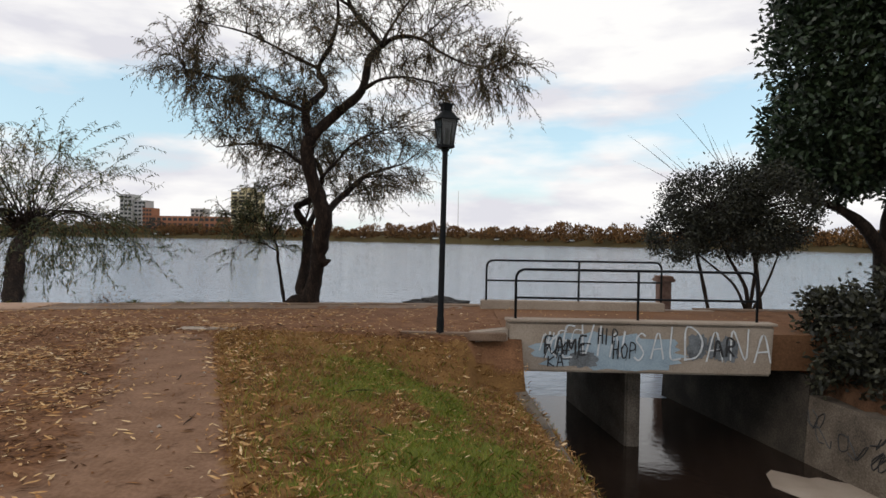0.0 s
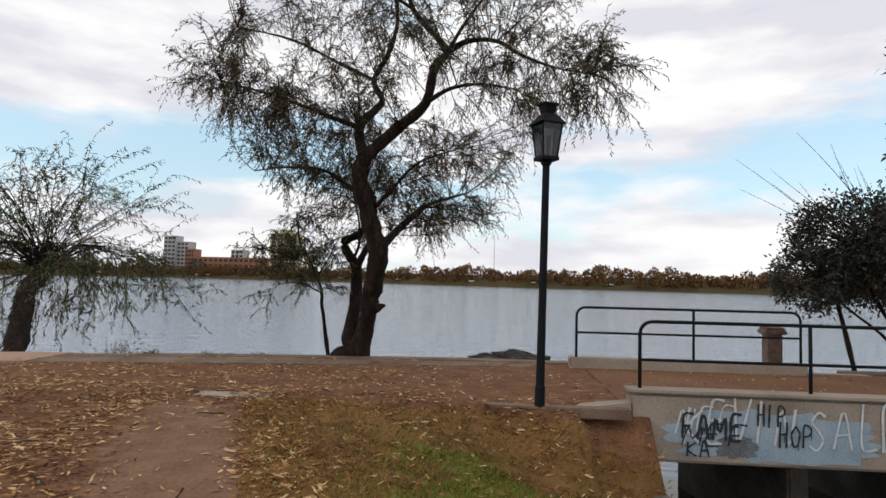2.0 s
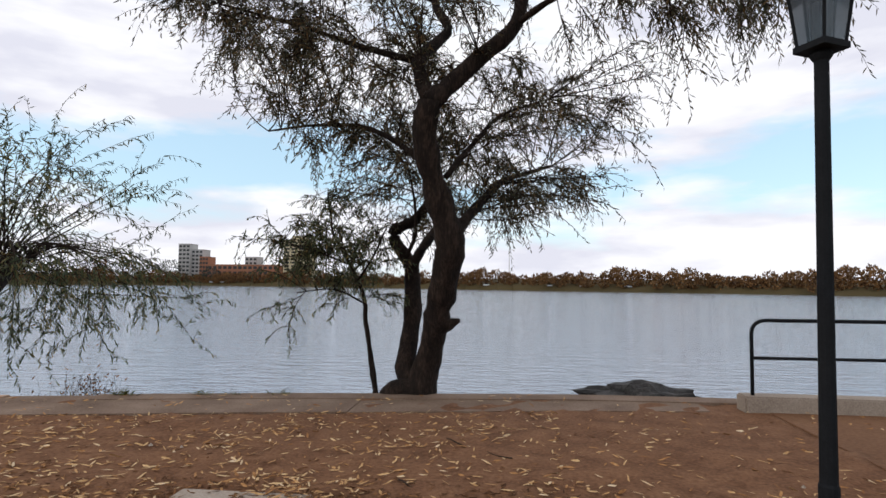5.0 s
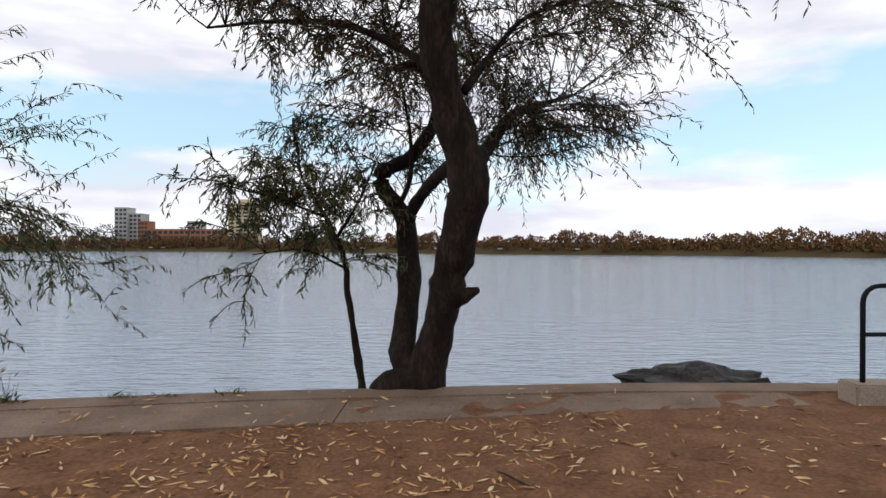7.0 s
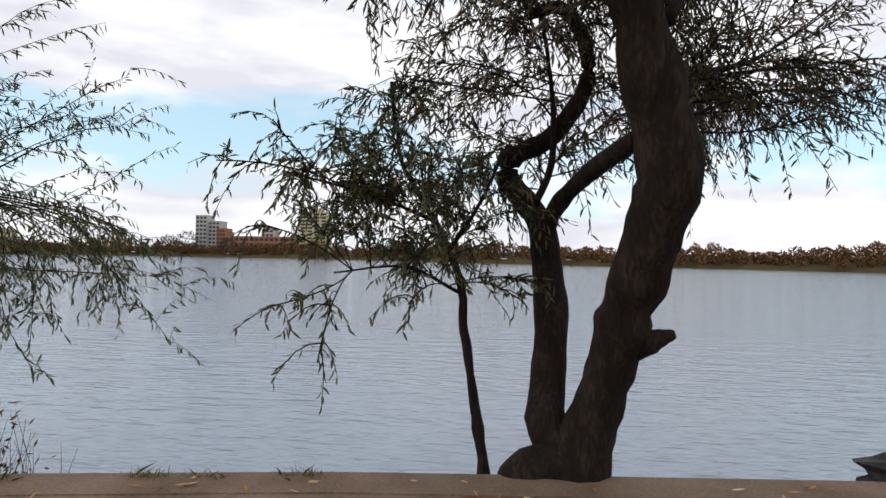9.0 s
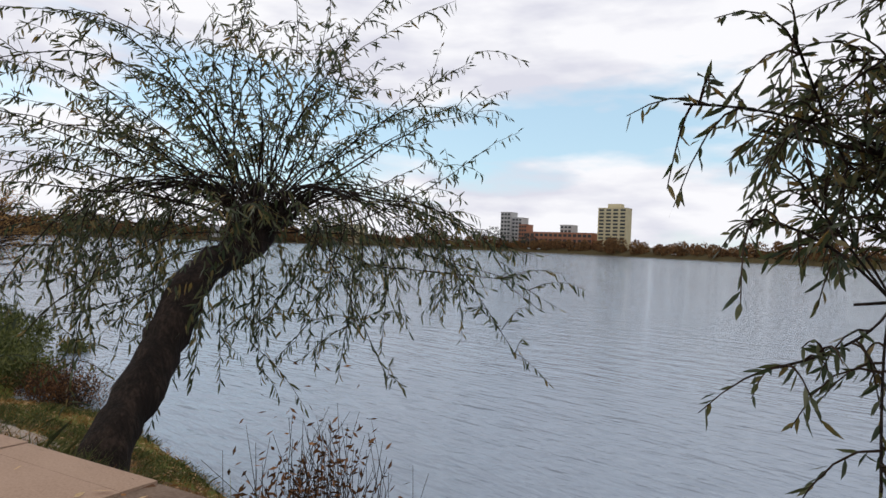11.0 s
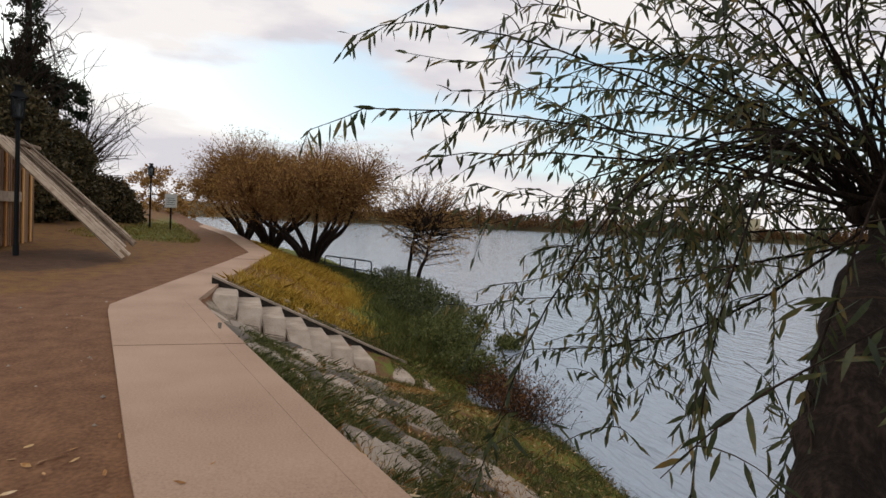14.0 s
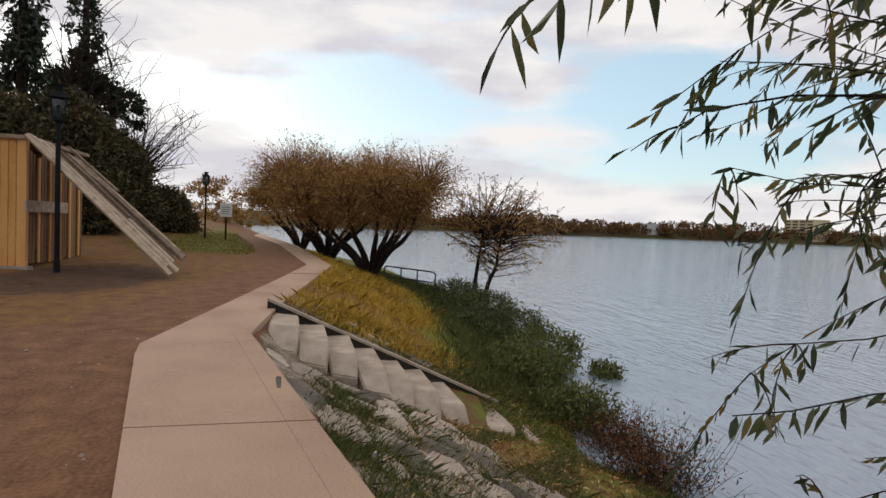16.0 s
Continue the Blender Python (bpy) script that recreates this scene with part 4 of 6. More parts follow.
sign = thing("notice_board", (-49.4, 7.1, 0.1), "small white notice board on a dark post", "sign")
part("post", box(-49.45, 7.02, 0.0, -49.35, 7.12, 2.3), IRON, sign)
part("board", box(-49.42, 6.72, 1.5, -49.34, 7.42, 2.35, 0.01), WHITEPAINT, sign, "white blank board")
for i in range(4):
    part("text_line", box(-49.338, 6.82, 1.68 + i * 0.13, -49.334, 7.32 - 0.05 * (i % 2), 1.71 + i * 0.13), PANE, sign)

for i in range(14):
    x, y = float(rng.uniform(-6, -0.5)), float(rng.uniform(4, 12.5))
    z, a, l = float(land(x, y)) + 0.012, float(rng.uniform(0, 6.28)), float(rng.uniform(0.12, 0.4))
    p = [(x + math.cos(a) * l * t, y + math.sin(a) * l * t, z + 0.01 * math.sin(5 * t + i)) for t in (0, 0.35, 0.7, 1)]
    stick = put("fallen_twig", tubes([(p, np.array([0.008, 0.007, 0.006, 0.003]))], 5), TWIG)
    tagged(stick, "short dry fallen twig on the earth", "twig", "fallen twigs")

# ---- trees ----


def in_ellipsoid(n, centre, radii, shell=0.0):
    d = unit(rng.normal(0, 1, (n, 3)))
    r = (shell + (1 - shell) * rng.uniform(0, 1, (n, 1)) ** (1 / 3))
    return np.asarray(centre) + d * r * np.asarray(radii)


def dress(nodes, targets, twigs, twig_len, gap, leaf_len, leaf_w, droop, r0=0.013, sag=0.04, low=1.5, wild=0.1, hang=0.2, reach=9.0):
    """Branches from the nearest limb nodes to the targets, twigs on them, leaves along both."""
    nodes = np.asarray(nodes)
    branch, twig, lb, la = [], [], [], []
    for t in targets:
        cost = np.linalg.norm(nodes - t, axis=1) + low * np.clip(nodes[:, 2] - t[2] + 0.2, 0, None) * 0.4
        a = nodes[np.argmin(cost + rng.uniform(0, 0.5, len(nodes)))]
        L = np.linalg.norm(t - a)
        if L > reach:
            t = a + (t - a) * reach / L * rng.uniform(0.8, 1.0)
            L = np.linalg.norm(t - a)
        p = arc(a, t, sag * L, 9, wild)
        branch.append((p, np.linspace(r0 * min(1.6, 0.5 + L / 3), 0.005, len(p))))
        b, x = leaves_along(p, gap, leaf_len, leaf_w, droop, 0.55)
        lb.append(b), la.append(x)
        d = unit((t - a)[None])[0]
        for _ in range(twigs):
            s = rng.uniform(0.3, 1.0)
            i = s * (len(p) - 1)
            o = p[int(i)] + (p[min(int(i) + 1, len(p) - 1)] - p[int(i)]) * (i - int(i))
            l = twig_len * rng.uniform(0.5, 1.3)
            e = o + (d * 0.6 + unit(rng.normal(0, 1, (1, 3)))[0] * 0.8) * l * 0.8 + np.array([0, 0, -hang * l])
            q = arc(o, e, 0.16 * l, 5, 0.06)
            twig.append((q, np.linspace(0.006, 0.002, 5)))
            b, x = leaves_along(q, gap, leaf_len, leaf_w, droop, 0.1)
            lb.append(b), la.append(x)
    return branch, twig, np.concatenate(lb), np.concatenate(la)


def finish_tree(ob, trunk_paths, branch, twig, base, axis, leaf_len, leaf_w, leaf_mat, bark=BARK, twig_mat=TWIG, crown_label="", sides=12):
    for i, (p, r) in enumerate(trunk_paths):
        me = tubes([(p, r)], sides)
        if i == 0:
            for v in me.vertices:
                v.co += noise.noise_vector(v.co * 3.5) * 0.035 + noise.noise_vector(v.co * 11) * 0.014
        put("trunk" if i == 0 else "limb", me, bark, ob, smooth=True)
    for b in branch:
        put("branch", tubes([b], 5), bark, ob)
    if twig:
        tagged(put("twig_growth", tubes(twig, 3), twig_mat, ob), kind="stuff")
    n = len(base)
    v = blades(base, axis, leaf_len * rng.uniform(0.65, 1.2, n), leaf_w * rng.uniform(0.8, 1.2, n))
    put("crown", quads_mesh("crown", v, 6), leaf_mat, ob, crown_label)
    return ob


# large two-stemmed willow on the kerb
willow = thing("willow_tree", (-3.3, 14.15, 0), "old dark willow with a forked trunk and thinning leaves", "tree")
main = limb([(-3.34, 14.15, -0.35), (-3.33, 14.13, 0.0), (-3.22, 14.08, 0.39), (-3.10, 13.95, 0.86), (-3.02, 13.8, 1.28), (-2.92, 13.65, 1.68), (-2.85, 13.5, 2.1), (-3.0, 13.4, 2.62), (-3.12, 13.28, 3.08), (-3.16, 13.18, 3.45), (-3.1, 13.1, 3.86)], 0.185, 0.155, 5)
main[1][:10] = np.linspace(0.31, 0.19, 10)
main[1][28:36] *= 1.14
limbs = [main,
         limb([(-1.64, 13.8, 6.1), (-1.22, 13.6, 6.26), (-0.65, 13.3, 6.13), (-0.21, 13.0, 5.75), (0.36, 12.7, 5.4), (0.97, 12.4, 5.17)], 0.06, 0.012),
         limb([(-2.0, 13.5, 5.0), (-1.5, 13.1, 5.15), (-0.9, 12.7, 5.1), (-0.3, 12.4, 4.9)], 0.05, 0.012),
         limb([(-3.1, 13.1, 3.84), (-2.91, 13.15, 4.02), (-2.46, 13.3, 4.49), (-2.0, 13.5, 5.0), (-1.87, 13.7, 5.78), (-1.64, 13.8, 6.11), (-1.89, 13.9, 6.5), (-2.37, 14.0, 7.11), (-2.6, 14.1, 8.0)], 0.14, 0.035),
         limb([(-3.1, 13.1, 3.84), (-3.28, 13.4, 4.49), (-3.09, 13.8, 4.91), (-2.95, 14.0, 5.21), (-3.16, 14.1, 5.66), (-2.9, 14.2, 6.24), (-2.73, 14.3, 7.06), (-2.9, 14.4, 8.0)], 0.1, 0.03),
         limb([(-2.86, 13.5, 2.08), (-2.67, 14.2, 2.5), (-2.33, 15.2, 3.06), (-2.12, 15.7, 3.31), (-1.69, 16.2, 3.53), (-1.3, 16.4, 3.68)], 0.095, 0.022),
         limb([(-3.35, 14.14, 0.1), (-3.53, 14.16, 0.3), (-3.52, 14.3, 0.62), (-3.49, 14.5, 1.09), (-3.53, 14.7, 1.53), (-3.57, 14.8, 1.81), (-3.7, 14.85, 2.01), (-3.84, 14.9, 2.19), (-3.86, 14.9, 2.36), (-3.72, 14.9, 2.45), (-3.52, 14.85, 2.54), (-3.36, 14.8, 2.72), (-3.24, 14.8, 2.92), (-3.2, 14.8, 3.14), (-3.28, 14.75, 3.42), (-3.45, 14.7, 3.6), (-3.7, 14.7, 3.55)], 0.145, 0.045),
         limb([(-3.55, 14.78, 1.76), (-3.42, 14.6, 2.0), (-3.22, 14.2, 2.19), (-3.02, 13.65, 2.3)], 0.075, 0.065),
         limb([(-3.64, 14.75, 1.95), (-3.5, 14.7, 2.3), (-3.5, 14.6, 2.8), (-3.6, 14.4, 3.4)], 0.035, 0.012),
         limb([(-3.28, 13.4, 4.49), (-4.2, 13.8, 4.9), (-5.0, 13.8, 5.2), (-6.2, 13.6, 5.5)], 0.05, 0.014),
         limb([(-3.12, 13.28, 3.1), (-4.0, 13.8, 3.7), (-4.8, 13.9, 3.8), (-5.5, 13.8, 3.7)], 0.045, 0.012),
         limb([(-2.9, 13.4, 2.95), (-2.6, 14.0, 3.5), (-2.2, 14.3, 4.0), (-1.5, 14.5, 4.3)], 0.045, 0.012),
         limb([(-3.16, 14.1, 5.66), (-3.9, 14.0, 6.0), (-4.8, 13.8, 6.4), (-5.9, 13.6, 6.6)], 0.045, 0.012),
         limb([(-1.64, 13.8, 6.1), (-1.2, 13.9, 6.9), (-0.6, 13.8, 7.6)], 0.05, 0.012),
         limb([(-2.37, 14.0, 7.11), (-3.2, 13.6, 7.5), (-4.2, 13.3, 7.9)], 0.04, 0.012)]
burl = limb([(-2.98, 13.88, 0.95), (-2.84, 13.82, 1.02), (-2.74, 13.78, 1.06)], 0.1, 0.03)
root = limb([(-3.35, 14.12, 0.02), (-3.55, 14.05, 0.08), (-3.74, 14.0, 0.0), (-3.8, 13.98, -0.1)], 0.2, 0.09)
nodes = np.vstack([p for p, r in limbs[1:6] + limbs[8:]] + [limbs[6][0][-20:]])
targets = np.vstack([in_ellipsoid(170, (-2.6, 13.9, 6.0), (4.6, 3.0, 2.6), 0.2),
                     in_ellipsoid(64, (-4.1, 14.0, 4.2), (1.5, 1.5, 1.3), 0.15),
                     in_ellipsoid(46, (-1.7, 14.8, 3.7), (1.8, 1.8, 1.3), 0.25),
                     in_ellipsoid(46, (0.4, 12.9, 5.3), (1.7, 1.5, 1.0), 0.2),
                     in_ellipsoid(34, (-3.3, 14.6, 3.2), (1.4, 1.0, 1.0), 0.15),
                     in_ellipsoid(13, (-1.7, 15.3, 2.8), (1.3, 1.1, 0.7), 0.25),
                     in_ellipsoid(40, (-5.6, 13.7, 5.4), (1.5, 1.2, 1.0), 0.1),
                     in_ellipsoid(85, (-2.5, 13.9, 7.2), (4.2, 2.8, 2.0), 0.1)])
targets = targets[targets[:, 0] > np.where(targets[:, 2] > 4.6, -7.3, np.where(targets[:, 2] > 3.6, -6.0, -5.0))]
br, tw, lb, la = dress(nodes, targets, 16, 0.55, 0.052, 0.075, 0.013, 0.35, 0.010, reach=1.9, hang=0.32, wild=0.16)
finish_tree(willow, limbs + [burl, root], br, tw, lb, la, 0.098, 0.0185, WILLOWLEAF, crown_label="sparse narrow yellow green leaves")

# slender young tree beside it
slim = thing("young_willow", (-4.0, 14.3, 0), "slender young willow leaning over the lake wall", "tree")
stem = limb([(-3.98, 14.32, -0.4), (-4.0, 14.33, 0.0), (-4.08, 14.35, 0.4), (-4.14, 14.35, 0.85), (-4.19, 14.35, 1.2), (-4.29, 14.35, 1.58), (-4.42, 14.35, 1.82), (-4.58, 14.35, 2.07), (-4.7, 14.35, 2.4), (-4.75, 14.3, 2.9)], 0.05, 0.014, 4)
sides_ = [limb([(-4.29, 14.35, 1.58), (-4.05, 14.3, 1.95), (-3.85, 14.3, 2.4)], 0.02, 0.008),
          limb([(-4.42, 14.35, 1.82), (-4.9, 14.2, 2.0), (-5.5, 14.0, 2.15)], 0.018, 0.007),
          limb([(-4.19, 14.35, 1.25), (-4.6, 14.2, 1.45), (-5.1, 14.0, 1.4)], 0.015, 0.006)]
nodes = np.vstack([stem[0][18:]] + [p for p, r in sides_])
targets = np.vstack([in_ellipsoid(60, (-4.6, 14.2, 2.15), (0.9, 1.0, 0.8), 0.1),
                     in_ellipsoid(26, (-4.75, 14.3, 1.95), (0.62, 0.7, 0.55), 0.0),
                     np.array([(-5.6, 13.2, 2.1), (-5.3, 13.4, 2.35), (-5.0, 13.4, 0.85), (-5.3, 13.4, 1.2), (-5.4, 13.3, 1.7), (-3.6, 14.2, 1.35), (-3.5, 14.2, 1.9), (-4.5, 13.8, 1.2), (-3.7, 14.2, 1.2), (-5.3, 13.8, 1.9)])])
br, tw, lb, la = dress(nodes, targets, 9, 0.34, 0.034, 0.075, 0.013, 0.5, 0.007, 0.1, hang=0.3)
finish_tree(slim, [stem] + sides_, br, tw, lb, la, 0.085, 0.018, LEAF, crown_label="dense narrow dark green leaves")

# pollarded willow leaning out from the bank
pollard = thing("pollard_willow", (-10.2, 13.5, -0.3), "leaning pollard willow with long leafy whips", "tree")
ptrunk = limb([(-9.98, 13.2, -0.75), (-10.22, 13.46, -0.28), (-10.45, 13.85, 0.1), (-10.72, 14.25, 0.55), (-10.95, 14.6, 1.0), (-11.25, 15.1, 1.25), (-11.5, 15.6, 1.38), (-11.68, 16.0, 1.6), (-11.72, 16.12, 1.95)], 0.22, 0.17, 5)
ptrunk[1][:6] = np.linspace(0.28, 0.22, 6)
ptrunk[1][-9:] = np.linspace(0.2, 0.24, 9)
knobs = []
for i in range(13):
    d = unit(rng.normal(0, 1, (1, 3)))[0]
    d[2] = abs(d[2]) * 0.8
    o = np.array([-11.7, 16.08, 1.72])
    knobs.append(limb([o, o + d * 0.22, o + d * 0.42], 0.14, 0.06, 3))
head = np.array([-11.7, 16.08, 1.8])


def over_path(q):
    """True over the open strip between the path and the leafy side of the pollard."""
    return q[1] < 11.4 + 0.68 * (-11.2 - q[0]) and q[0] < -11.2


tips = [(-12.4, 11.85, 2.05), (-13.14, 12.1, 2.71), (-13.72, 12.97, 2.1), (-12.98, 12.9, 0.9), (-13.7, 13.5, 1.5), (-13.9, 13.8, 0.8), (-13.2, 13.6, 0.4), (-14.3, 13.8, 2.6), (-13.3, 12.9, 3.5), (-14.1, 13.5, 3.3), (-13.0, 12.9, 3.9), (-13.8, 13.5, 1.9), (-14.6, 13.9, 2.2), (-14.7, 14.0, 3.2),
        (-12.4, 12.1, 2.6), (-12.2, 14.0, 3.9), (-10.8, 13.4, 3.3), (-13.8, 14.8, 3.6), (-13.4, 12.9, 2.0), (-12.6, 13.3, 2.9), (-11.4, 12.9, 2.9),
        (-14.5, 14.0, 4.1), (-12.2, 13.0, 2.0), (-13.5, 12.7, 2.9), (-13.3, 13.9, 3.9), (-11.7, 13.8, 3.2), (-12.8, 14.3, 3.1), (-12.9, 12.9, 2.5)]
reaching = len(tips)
count = 0
while count < 66:
    az, el = rng.uniform(0, 2 * math.pi), rng.uniform(-0.28, 1.45)
    R = rng.uniform(2.5, 4.2)
    t = head + R * np.array([math.cos(az) * math.cos(el), math.sin(az) * math.cos(el), math.sin(el) * 0.85])
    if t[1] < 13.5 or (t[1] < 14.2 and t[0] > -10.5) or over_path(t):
        continue
    tips.append(tuple(t))
    count += 1
whips, twig, lb, la = [], [], [], []
for i, t in enumerate(tips):
    t = np.array(t)
    d = unit((t - head)[None])[0]
    o = head + d * 0.3
    L = np.linalg.norm(t - o)
    o = head + d * 0.2 + rng.normal(0, 0.16, 3)
    p = arc(o, t, L * rng.uniform(0.0, 0.16), 12, 0.16)
    p[2:-1] += np.cumsum(rng.normal(0, 0.022, (9, 3)), axis=0)
    whips.append((p, np.linspace(rng.uniform(0.007, 0.016), 0.0025, 12)))
    b, x = leaves_along(p, 0.05, 0.1, 0.018, 0.8, 0.3, 0.9)
    lb.append(b), la.append(x)
    for _ in range(7):
        k = int(rng.integers(2, 12))
        q0 = p[k]
        l = rng.uniform(0.3, 0.85) if i >= reaching or 4 <= i < 14 else rng.uniform(0.15, 0.4)
        e = q0 + (d * 0.55 + unit(rng.normal(0, 1, (1, 3)))[0] * 0.8) * l + np.array([0, 0, -0.3 * l])
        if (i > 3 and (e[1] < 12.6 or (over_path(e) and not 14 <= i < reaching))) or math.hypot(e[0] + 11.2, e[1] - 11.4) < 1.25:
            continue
        q = arc(q0, e, 0.1 * l, 5, 0.05)
        twig.append((q, np.linspace(0.006, 0.002, 5)))
        b, x = leaves_along(q, 0.056, 0.1, 0.018, 0.8, 0.1, 0.9)
        lb.append(b), la.append(x)
for i in range(60):
    az = rng.uniform(0, 2 * math.pi) if i < 28 else (rng.uniform(-1.3, 1.2) if i < 48 else rng.uniform(3.9, 4.6))
    R = rng.uniform(0.9, 2.5) if i < 28 else rng.uniform(0.8, 2.0)
    top = head + np.array([math.cos(az) * R, math.sin(az) * R, 0.25])
    if top[1] < 13.4:
        continue
    end = top + np.array([math.cos(az) * 0.5, math.sin(az) * 0.5, -rng.uniform(0.6, 2.3)])
    end[:2] += rng.normal(0, 0.55, 2)
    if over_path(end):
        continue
    p = smooth_path([head + np.array([math.cos(az), math.sin(az), 0]) * 0.3, (head + top) / 2 + np.array([0, 0, 0.3]), top, (top + end) / 2 + np.array([math.cos(az) * 0.2, math.sin(az) * 0.2, 0.1]), end], 4)
    whips.append((p, np.linspace(0.013, 0.003, len(p))))
    b, x = leaves_along(p, 0.055, 0.1, 0.018, 0.8, 0.6, 0.9)
    lb.append(b), la.append(x)
    for _ in range(7):
        k = int(rng.integers(9, len(p)))
        l = rng.uniform(0.3, 0.8)
        e = p[k] + unit(rng.normal(0, 1, (1, 3)))[0] * l * 0.9 + np.array([0, 0, -0.3 * l])
        q = arc(p[k], e, 0.08 * l, 5, 0.05)
        twig.append((q, np.linspace(0.005, 0.002, 5)))
        b, x = leaves_along(q, 0.056, 0.1, 0.018, 0.8, 0.1, 0.9)
        lb.append(b), la.append(x)
finish_tree(pollard, [ptrunk] + knobs, whips, twig, np.concatenate(lb), np.concatenate(la), 0.145, 0.027, LEAF, crown_label="long narrow willow leaves on drooping whips", sides=14)


def clump_tree(name, place, label, trunks, blobs, count, leaf, mat, branch_mat=BARK, group="", crown_label=""):
    """A tree whose crown is many single leaves clustered on the blobs (centre, radii)."""
    ob = thing(name, place, label, "tree", group)
    for i, (p, r0, r1) in enumerate(trunks):
        q, r = limb(p, r0, r1)
        put("trunk" if i == 0 else "limb", tubes([(q, r)], 8), branch_mat, ob, smooth=True)
    vs, tw = [], []
    share = np.array([np.prod(r) ** 0.67 for c, r in blobs])
    share = share / share.sum()
    top = np.array(trunks[0][0][-1]) if trunks else np.array(blobs[0][0])
    for (c, r), s in zip(blobs, share):
        n = int(count * s)
        k = max(4, n // 45)
        seeds = in_ellipsoid(k, c, r, 0.55)
        for q in seeds[: max(3, k // 3)]:
            tw.append((arc(top + (np.array(c) - top) * 0.5, q, 0.1, 6, 0.1), np.linspace(0.02, 0.005, 6)))
        base = seeds[rng.integers(0, k, n)] + rng.normal(0, 0.13 * np.mean(r) ** 0.5, (n, 3))
        ax = unit(base - np.array(c)) * 0.6 + rng.normal(0, 0.6, (n, 3))
        vs.append(diamonds(base, ax, leaf * rng.uniform(0.6, 1.3, n), leaf * 0.5))
    tagged(put("twig_growth", tubes(tw, 4), branch_mat, ob), kind="stuff")
    put("crown", quads_mesh("crown", np.concatenate(vs), 4), mat, ob, crown_label)
    return ob


# trees past the bridge
clump_tree("evergreen_tree", (11.3, 15.2, 0), "large dark evergreen tree spreading over the shore",
           [([(11.6, 15.2, -0.2), (11.2, 15.1, 1.1), (11.4, 15.2, 2.2), (11.8, 15.2, 4.0), (12.0, 15.2, 6.0)], 0.38, 0.18), ([(11.2, 15.1, 1.2), (10.5, 15.0, 2.1), (9.7, 15.0, 2.6), (9.2, 15.0, 2.7)], 0.2, 0.05)],
           [((10.3, 15.3, 4.6), (2.0, 2.0, 1.4)), ((11.6, 15.2, 6.6), (3.2, 2.6, 2.2)), ((13.5, 15.0, 4.8), (3.0, 2.6, 2.2)), ((10.8, 15.0, 8.4), (2.4, 2.4, 1.6)), ((9.6, 15.3, 3.6), (1.3, 1.4, 0.8))], 80000, 0.19, EVERGREEN, crown_label="dense dark green foliage")
clump_tree("shore_shrub_tree", (7.5, 14.6, 0), "many-stemmed dark small-leaved tree on the lake wall",
           [([(7.45, 14.6, -0.2), (7.4, 14.6, 0.5), (7.0, 14.6, 1.2), (6.6, 14.6, 2.0)], 0.06, 0.025), ([(7.5, 14.6, -0.1), (7.6, 14.6, 0.7), (7.7, 14.6, 1.6), (7.6, 14.6, 2.4)], 0.05, 0.02), ([(7.55, 14.6, -0.1), (7.9, 14.6, 0.6), (8.2, 14.6, 1.4)], 0.04, 0.02), ([(7.4, 14.6, 0.0), (7.1, 14.6, 0.6), (6.5, 14.6, 1.1), (6.0, 14.6, 1.5)], 0.04, 0.015), ([(6.55, 14.7, -0.1), (6.35, 14.7, 0.8), (6.2, 14.7, 1.4)], 0.05, 0.04)],
           [((6.6, 14.6, 2.6), (1.2, 1.0, 0.9)), ((7.9, 14.6, 2.5), (1.1, 1.0, 1.0)), ((5.7, 14.6, 1.8), (0.7, 0.8, 0.6)), ((7.2, 14.6, 1.9), (1.4, 1.0, 0.6))], 32000, 0.085, DARKLEAF, crown_label="dense small dark leaves")
bare = thing("bare_tree", (8.6, 16.2, 0), "leafless pale tree behind the dark shrub", "tree")
paths = [limb([(8.6, 16.2, -0.3), (8.4, 16.2, 1.2), (8.1, 16.2, 2.4)], 0.07, 0.04)]
for i in range(26):
    o = np.array([8.1, 16.2, 2.4]) + rng.normal(0, 0.2, 3)
    e = o + np.array([rng.uniform(-2.9, 0.8), rng.uniform(-0.6, 0.6), rng.uniform(0.6, 2.8)])
    paths.append((arc(o, e, -0.1, 7, 0.08), np.linspace(0.015, 0.003, 7)))
put("trunk", tubes(paths[:1], 8), TWIG, bare, smooth=True)
for p in paths[1:]:
    put("branch", tubes([p], 4), TWIG, bare)
clump_tree("channel_bush", (7.6, 10.3, -0.6), "dark broad-leaved bush overhanging the channel wall",
           [([(7.6, 10.4, -1.0), (7.5, 10.3, -0.2), (7.3, 10.2, 0.4)], 0.05, 0.02)],
           [((7.5, 10.2, -0.1), (1.0, 0.9, 0.8)), ((7.9, 9.2, -0.3), (1.1, 1.0, 0.7)), ((8.3, 10.6, 0.5), (1.0, 0.9, 0.6)), ((7.0, 10.6, 0.35), (0.5, 0.5, 0.35)), ((8.6, 8.0, -0.2), (1.0, 1.2, 0.8)), ((9.4, 9.6, 0.6), (1.4, 1.6, 1.2)), ((7.2, 9.9, -0.5), (0.8, 0.6, 0.5)), ((7.7, 8.5, -0.7), (0.7, 1.2, 0.4)), ((8.4, 6.8, -0.6), (1.0, 1.5, 0.6))], 36000, 0.13, DARKLEAF, crown_label="dark oval leaves")


